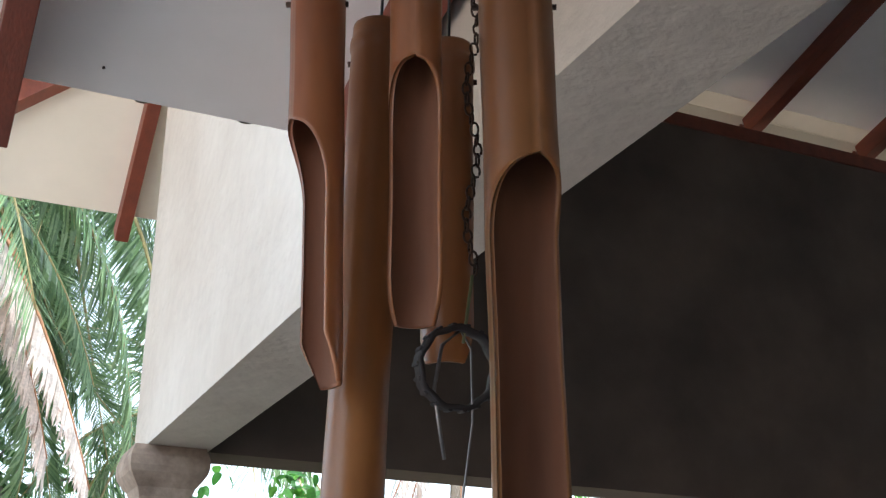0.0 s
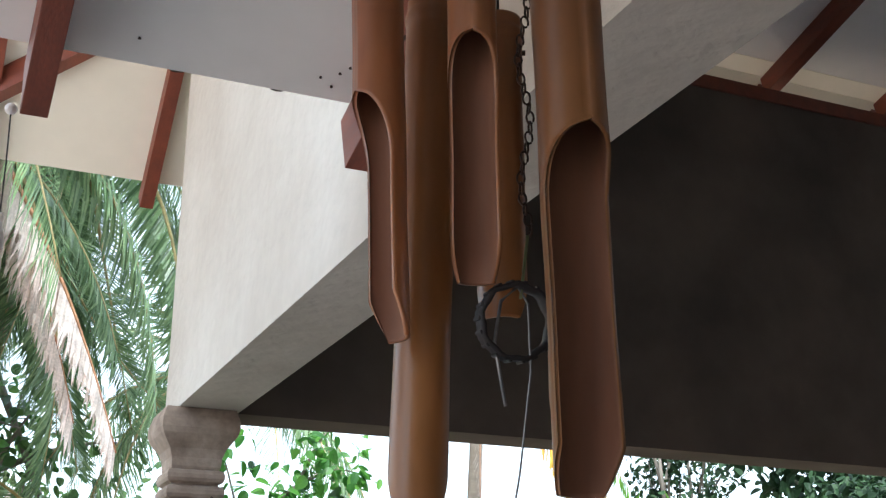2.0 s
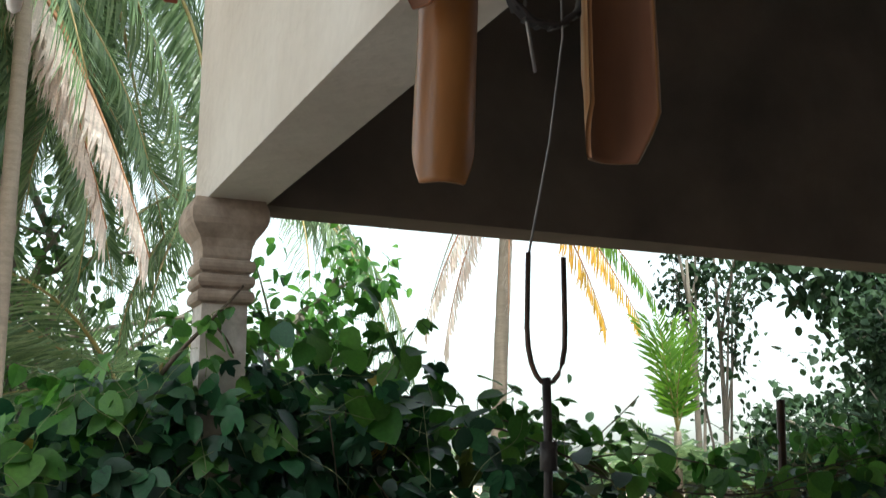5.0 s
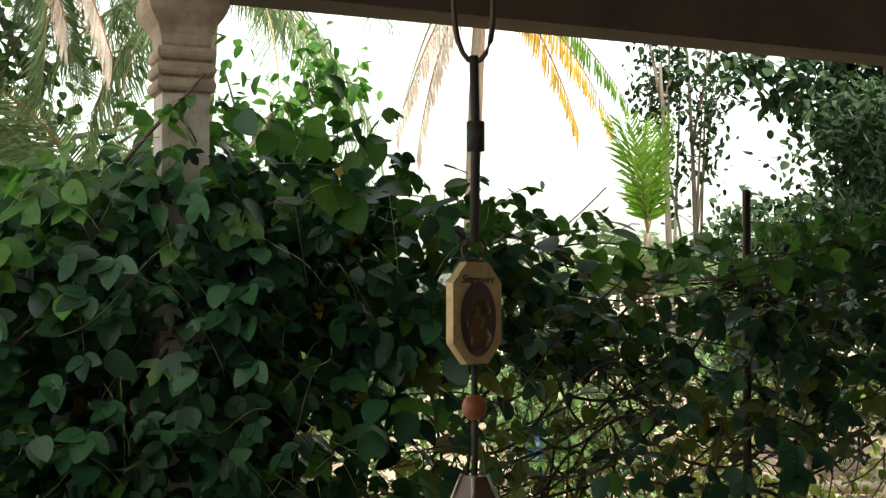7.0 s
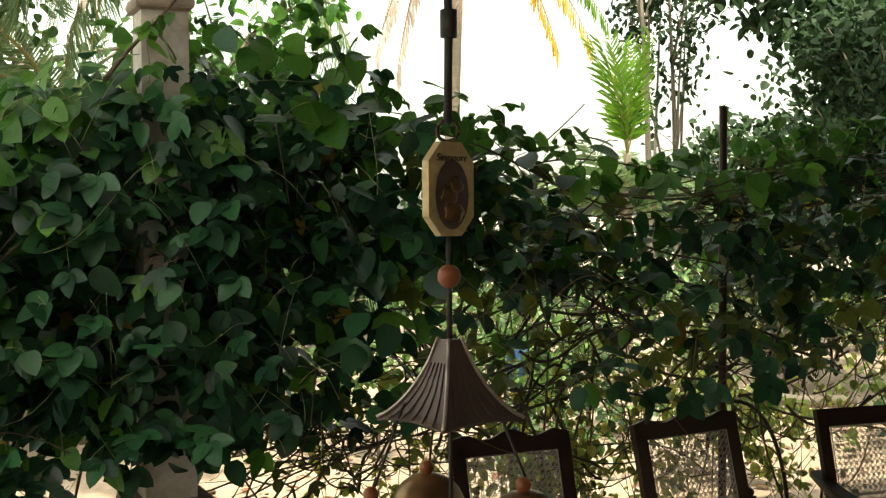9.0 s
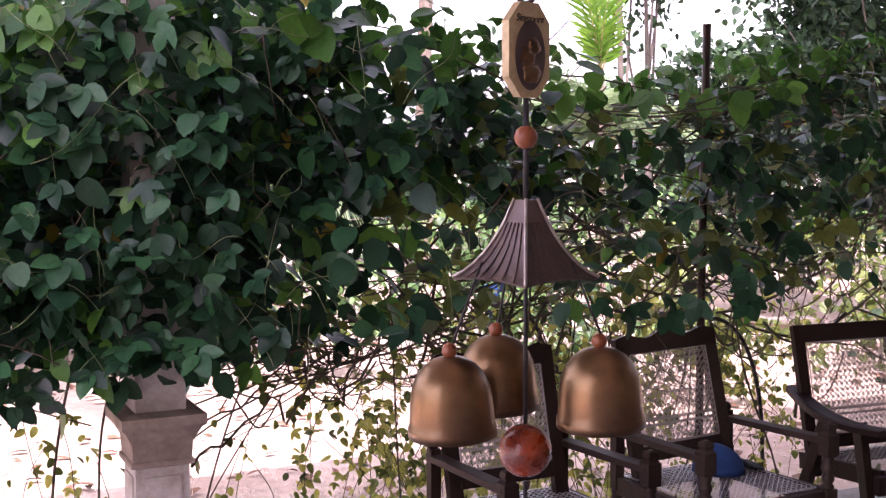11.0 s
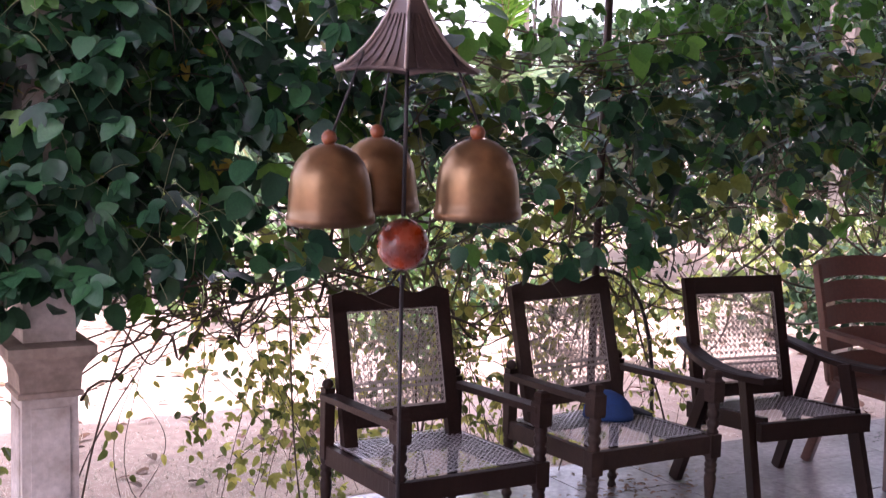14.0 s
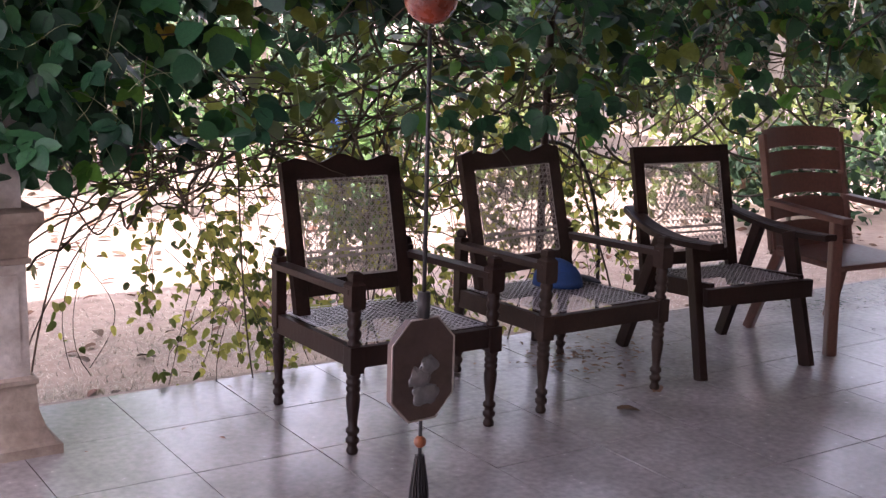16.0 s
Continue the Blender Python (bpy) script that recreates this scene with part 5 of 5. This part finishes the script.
for i in range(18):
    a_ = 2 * math.pi * i / 18
    bm = bmesh.new()
    box(bm, (0.0272, -0.0058, -0.0015), (0.0294, 0.0058, 0.0015), pose(0, 0, 0, 0, -math.degrees(a_), 0), 0.001)
    part("rib", bm, M_RUBBER, clapper)
tube("wire_end", [(0.004, -0.012, 2.281 - DISC), (-0.008, -0.014, 2.270 - DISC), (-0.013, -0.014, 2.24 - DISC), (-0.006, -0.014, 2.195 - DISC)], 0.0014, M_WIRE, chime, "bent grey wire", 6)

bells = thing("bell_wind_chime", "brass bell wind chime with pagoda roof on a black cord", "wind chime", pose(HX, HY, 1.70, 0, 0, TURN_Z))
Z0 = 1.70
tube("hook_wire", [(0.004, -0.012, 2.281 - Z0), (0.011, -0.012, 2.268 - Z0), (0.012, -0.010, 2.22 - Z0), (0.003, -0.006, 2.15 - Z0), (-0.011, -0.002, 2.075 - Z0)], 0.0009, M_WIRE, bells, "thin bent wire", 6)
tube("hook", [(-0.011, -0.002, 2.078 - Z0)] + bezier((-0.012, 0, 2.03 - Z0), (-0.012, 0, 1.982 - Z0), (0.0135, 0, 1.982 - Z0), (0.012, 0, 2.03 - Z0), 10) + [(0.0115, 0, 2.075 - Z0)], 0.0017, M_IRON, bells, "dark U-shaped hook", 8)
tube("cord", [(0.0, 0, 1.998 - Z0), (0.001, 0, 1.95 - Z0), (0.0, 0, 1.885 - Z0)], 0.0028, M_RUBBER, bells, "black braided cord", 8)
tube("cord_wrap", [(0.001, 0, 1.958 - Z0), (0.001, 0, 1.940 - Z0)], 0.0055, M_RUBBER, bells, "bound cord with coloured thread", 8)
v, f = tube_geo([(0.007 * math.cos(2 * math.pi * i / 16), 0, 1.880 - Z0 + 0.007 * math.sin(2 * math.pi * i / 16)) for i in range(17)], 0.0014, 6)
part("split_ring", raw("split_ring", v, f, M_IRON, True), None, bells)


def plaque(z_top, height, width, parent, heading, letters=True, mat=M_GOLD):
    """Brass plaque with cut corners and a dark oval relief; its front looks along -y."""
    bm = bmesh.new()
    c = 0.28 * width
    w, h = width / 2, height
    out = [(-w + c, 0), (w - c, 0), (w, -c * 1.1), (w, -h + c * 1.1), (w - c, -h), (-w + c, -h), (-w, -h + c * 1.1), (-w, -c * 1.1)]
    a_ = [bm.verts.new((x, -0.003, z)) for x, z in out]
    b_ = [bm.verts.new((x, 0.003, z)) for x, z in out]
    bm.faces.new(a_)
    bm.faces.new(b_[::-1])
    for i in range(8):
        bm.faces.new((a_[i], b_[i], b_[(i + 1) % 8], a_[(i + 1) % 8]))
    p = part("plaque", bm, mat, parent, "brass plaque with cut corners" if letters else "dark plaque with worn metal rim", m=pose(0, 0, z_top - Z0, 0, 0, heading))
    v, f = [], []
    for i in range(24):
        t = 2 * math.pi * i / 24
        v.append((0.74 * w * math.cos(t), -0.0036, -h * 0.56 + 0.37 * h * math.sin(t)))
    part("oval_inset", raw("oval_inset", v, [tuple(range(24))], M_DARKMETAL), None, p, "dark oval inset")
    bm = bmesh.new()
    for ox, oz, sx, sz, seed_ in ((0.05, -0.74, 0.44, 0.11, 1.3), (-0.12, -0.58, 0.34, 0.12, 4.7), (0.16, -0.47, 0.30, 0.10, 8.1)):
        lump = bmesh.ops.create_icosphere(bm, subdivisions=3, radius=1.0)["verts"]
        for q in lump:
            k = 1 + 0.4 * noise.noise(q.co * 1.9 + Vector((seed_, 0, 0))) + 0.25 * noise.noise(q.co * 4.3 + Vector((0, seed_, 0)))
            q.co = Vector((ox * w + q.co.x * sx * w * k, -0.0036 + 0.0016 * q.co.y, oz * h + sz * h * k * q.co.z))
    # on the unlettered plaque the grey lumps stand for bright cut-outs
    part("relief", bm, M_BRASS if letters else M_WIRE, p, "raised relief lumps", True)
    if not letters:
        v, f = tube_geo([(x, -0.003, z) for x, z in out + out[:1]], 0.0008, 6)
        part("rim", raw("rim", v, f, M_EDGE, True), None, p, "worn metal rim")
    if letters:
        cu = bpy.data.curves.new("lettering", "FONT")
        cu.body, cu.size, cu.align_x, cu.extrude = "Singapore", 0.0070, "CENTER", 0.0002
        cu.shear = 0.2
        cu.materials.append(M_INK)
        part("lettering", cu, None, p, "dark lettering", m=pose(0, -0.0034, -0.0125, 90, 0, 0))
    return p


plaque(1.873, 0.061, 0.041, bells, 46)
tube("cord", [(0, 0, 1.811 - Z0), (0, 0, 1.738 - Z0)], 0.0022, M_RUBBER, bells, seg=6)
bm = bmesh.new()
bmesh.ops.create_uvsphere(bm, u_segments=18, v_segments=12, radius=0.0078, matrix=pose(0, 0, 1.786 - Z0))
part("bead", bm, M_BEAD, bells, "orange wooden bead", True)
# four-sided flared roof
def roof_r(t):
    return 0.0065 + 0.021 * t + 0.0135 * t ** 2.4


bm = bmesh.new()
rows = []
for i in range(9):
    t = i / 8
    r = roof_r(t)
    z = 0.045 - 0.052 * (1 - (1 - t) ** 1.25)
    ring = []
    for k in range(4):
        for s in range(6):
            u = s / 6
            a0, a1 = math.pi / 4 + math.pi / 2 * k, math.pi / 4 + math.pi / 2 * (k + 1)
            p = Vector((math.cos(a0), math.sin(a0), 0)).lerp(Vector((math.cos(a1), math.sin(a1), 0)), u) * r * 1.18
            dip = -0.004 * t * math.sin(math.pi * u)
            ring.append(bm.verts.new((p.x * (1 - 0.05 * math.sin(math.pi * u)), p.y * (1 - 0.05 * math.sin(math.pi * u)), z - dip * 0.5)))
    rows.append(ring)
for r0, r1 in zip(rows, rows[1:]):
    for k in range(24):
        bm.faces.new((r0[k], r1[k], r1[(k + 1) % 24], r0[(k + 1) % 24]))
bm.faces.new(rows[0])
roof = part("pagoda_roof", bm, M_DARKMETAL, bells, "dark flared four-sided roof", m=pose(0, 0, 0, 0, 0, 41))
sol = roof.modifiers.new("thick", "SOLIDIFY")
sol.thickness = 0.0015
for k in range(4):
    a_ = math.pi / 4 + math.pi / 2 * k
    pts = []
    for i in range(9):
        t = i / 8
        r = roof_r(t) * 1.18
        pts.append((r * math.cos(a_), r * math.sin(a_), 0.046 - 0.052 * (1 - (1 - t) ** 1.25)))
    v, f = tube_geo(pts, 0.0012, 6)
    part("ridge", raw("ridge", v, f, M_EDGE, True), None, roof, "worn bright ridge")
for k in range(4):
    for j in range(1, 6):
        u = j / 6
        a0, a1 = math.pi / 4 + math.pi / 2 * k, math.pi / 4 + math.pi / 2 * (k + 1)
        pts = []
        for i in range(2, 9):
            t = i / 8
            r = roof_r(t) * 1.18
            p = Vector((math.cos(a0), math.sin(a0), 0)).lerp(Vector((math.cos(a1), math.sin(a1), 0)), u) * r * (1 - 0.05 * math.sin(math.pi * u))
            pts.append((p.x, p.y, 0.0458 - 0.052 * (1 - (1 - t) ** 1.25) + 0.002 * t * math.sin(math.pi * u)))
        v, f = tube_geo(pts, 0.0005, 4)
        part("roof_seam", raw("roof_seam", v, f, M_DARKMETAL, True), None, roof)
# three bells and the ball between them
for hd, dz in ((197, 0.0), (108, 0.004), (-18, 0.006)):
    bx, by = 0.051 * math.cos(radians(hd)), 0.051 * math.sin(radians(hd))
    prof = [(0.0004, 0.0575), (0.0060, 0.0570), (0.0118, 0.0548), (0.0178, 0.0503), (0.0224, 0.0440), (0.0254, 0.0360), (0.0271, 0.0260), (0.0279, 0.0140), (0.0284, 0.0075), (0.0293, 0.0062), (0.0294, 0.0),
            (0.0272, 0.0), (0.0265, 0.010), (0.0250, 0.026), (0.0225, 0.038), (0.0155, 0.049), (0.0004, 0.0535)]
    prof = [(r_, 0.91 * z_) for r_, z_ in prof]
    bell = part("bell", lathe(prof, 32), M_BRASS, bells, "brown aged brass bell", True, m=pose(bx, by, 1.592 - Z0 + dz, 3, -2, 0))
    bm = bmesh.new()
    bmesh.ops.create_uvsphere(bm, u_segments=14, v_segments=10, radius=0.0052, matrix=pose(0, 0, 0.0560))
    part("knob", bm, M_BEAD, bell, "orange wooden knob", True)
    tube("bell_cord", [(bx, by, 1.651 - Z0 + dz), (bx * 0.6, by * 0.6, 1.705 - Z0)], 0.0009, M_RUBBER, bells, seg=5)
tube("cord", [(0, 0, 1.735 - Z0), (0, 0, 1.5955 - Z0)], 0.0016, M_RUBBER, bells, seg=6)
bm = bmesh.new()
bmesh.ops.create_uvsphere(bm, u_segments=24, v_segments=16, radius=0.0178, matrix=pose(0, 0, 1.577 - Z0))
part("ball", bm, M_BALL, bells, "polished red and orange wooden ball", True)
tube("cord", [(0, 0, 1.556 - Z0), (0.001, 0, 1.370 - Z0)], 0.0016, M_RUBBER, bells, seg=6)
tube("knot", [(0.001, 0, 1.381 - Z0), (0.001, 0, 1.363 - Z0)], 0.0045, M_RUBBER, bells, seg=8)
plaque(1.363, 0.072, 0.052, bells, 30, False, M_DARKMETAL)
tube("cord", [(0.001, 0, 1.292 - Z0), (0.001, 0, 1.262 - Z0)], 0.0014, M_RUBBER, bells, seg=6)
bm = bmesh.new()
bmesh.ops.create_uvsphere(bm, u_segments=14, v_segments=10, radius=0.0045, matrix=pose(0.001, 0, 1.274 - Z0))
part("bead", bm, M_BEAD, bells, "small orange bead", True)
v, f = [], []
rt = random.Random(8)
for i in range(70):
    a_, q = rt.uniform(0, 6.283), rt.uniform(0.2, 1) ** 0.5
    tube_geo([(0.001 + 0.003 * q * math.cos(a_), 0.003 * q * math.sin(a_), 1.264 - Z0), (0.001 + 0.007 * q * math.cos(a_), 0.007 * q * math.sin(a_), 1.239 - Z0),
              (0.001 + 0.009 * q * math.cos(a_ + 0.2), 0.009 * q * math.sin(a_ + 0.2), 1.179 - Z0 + rt.uniform(0, 0.01))], 0.0006, 3, v, f)
tagged(part("tassel", raw("tassel", v, f, M_RUBBER), None, bells, "black thread tassel"), kind="stuff")

# ---- floor tiles, one by one ----
bm = bmesh.new()
box(bm, (0.002, 0.002, -0.012), (PITCH - 0.002, PITCH - 0.002, 0.0), None, 0.0009)
tile_mesh = mesh_of("tile", bm, M_TILE)
rt_ = random.Random(3)
for i in range(-14, 19):
    for j in range(-5, 2):
        if len(floor.children) < 300:
            part("tile", tile_mesh, None, floor, m=pose(TX + PITCH * i, FLOOR_EDGE - 0.012 - PITCH * (2 - j), -0.0005 + rt_.uniform(-0.0008, 0.0008), rt_.uniform(-0.05, 0.05), rt_.uniform(-0.05, 0.05), 0))
v, f = [], []
for i in range(-14, 19):
    for j in range(-15, -5):
        x, y = TX + PITCH * i + 0.0013, FLOOR_EDGE - 0.012 - PITCH * (2 - j) + 0.0013
        if x < -6.9 or x > 8.5 or y < -6.15:
            continue
        n = len(v)
        w = PITCH - 0.0026
        v += [(x, y, -0.0005), (x + w, y, -0.0005), (x + w, y + w, -0.0005), (x, y + w, -0.0005)]
        v += [(x, y, -0.01), (x + w, y, -0.01), (x + w, y + w, -0.01), (x, y + w, -0.01)]
        f += [(n, n + 1, n + 2, n + 3)] + [(n + k, n + 4 + k, n + 4 + (k + 1) % 4, n + (k + 1) % 4) for k in range(4)]
tagged(part("inner_tiles", raw("inner_tiles", v, f, M_TILE), None, floor), kind="stuff")
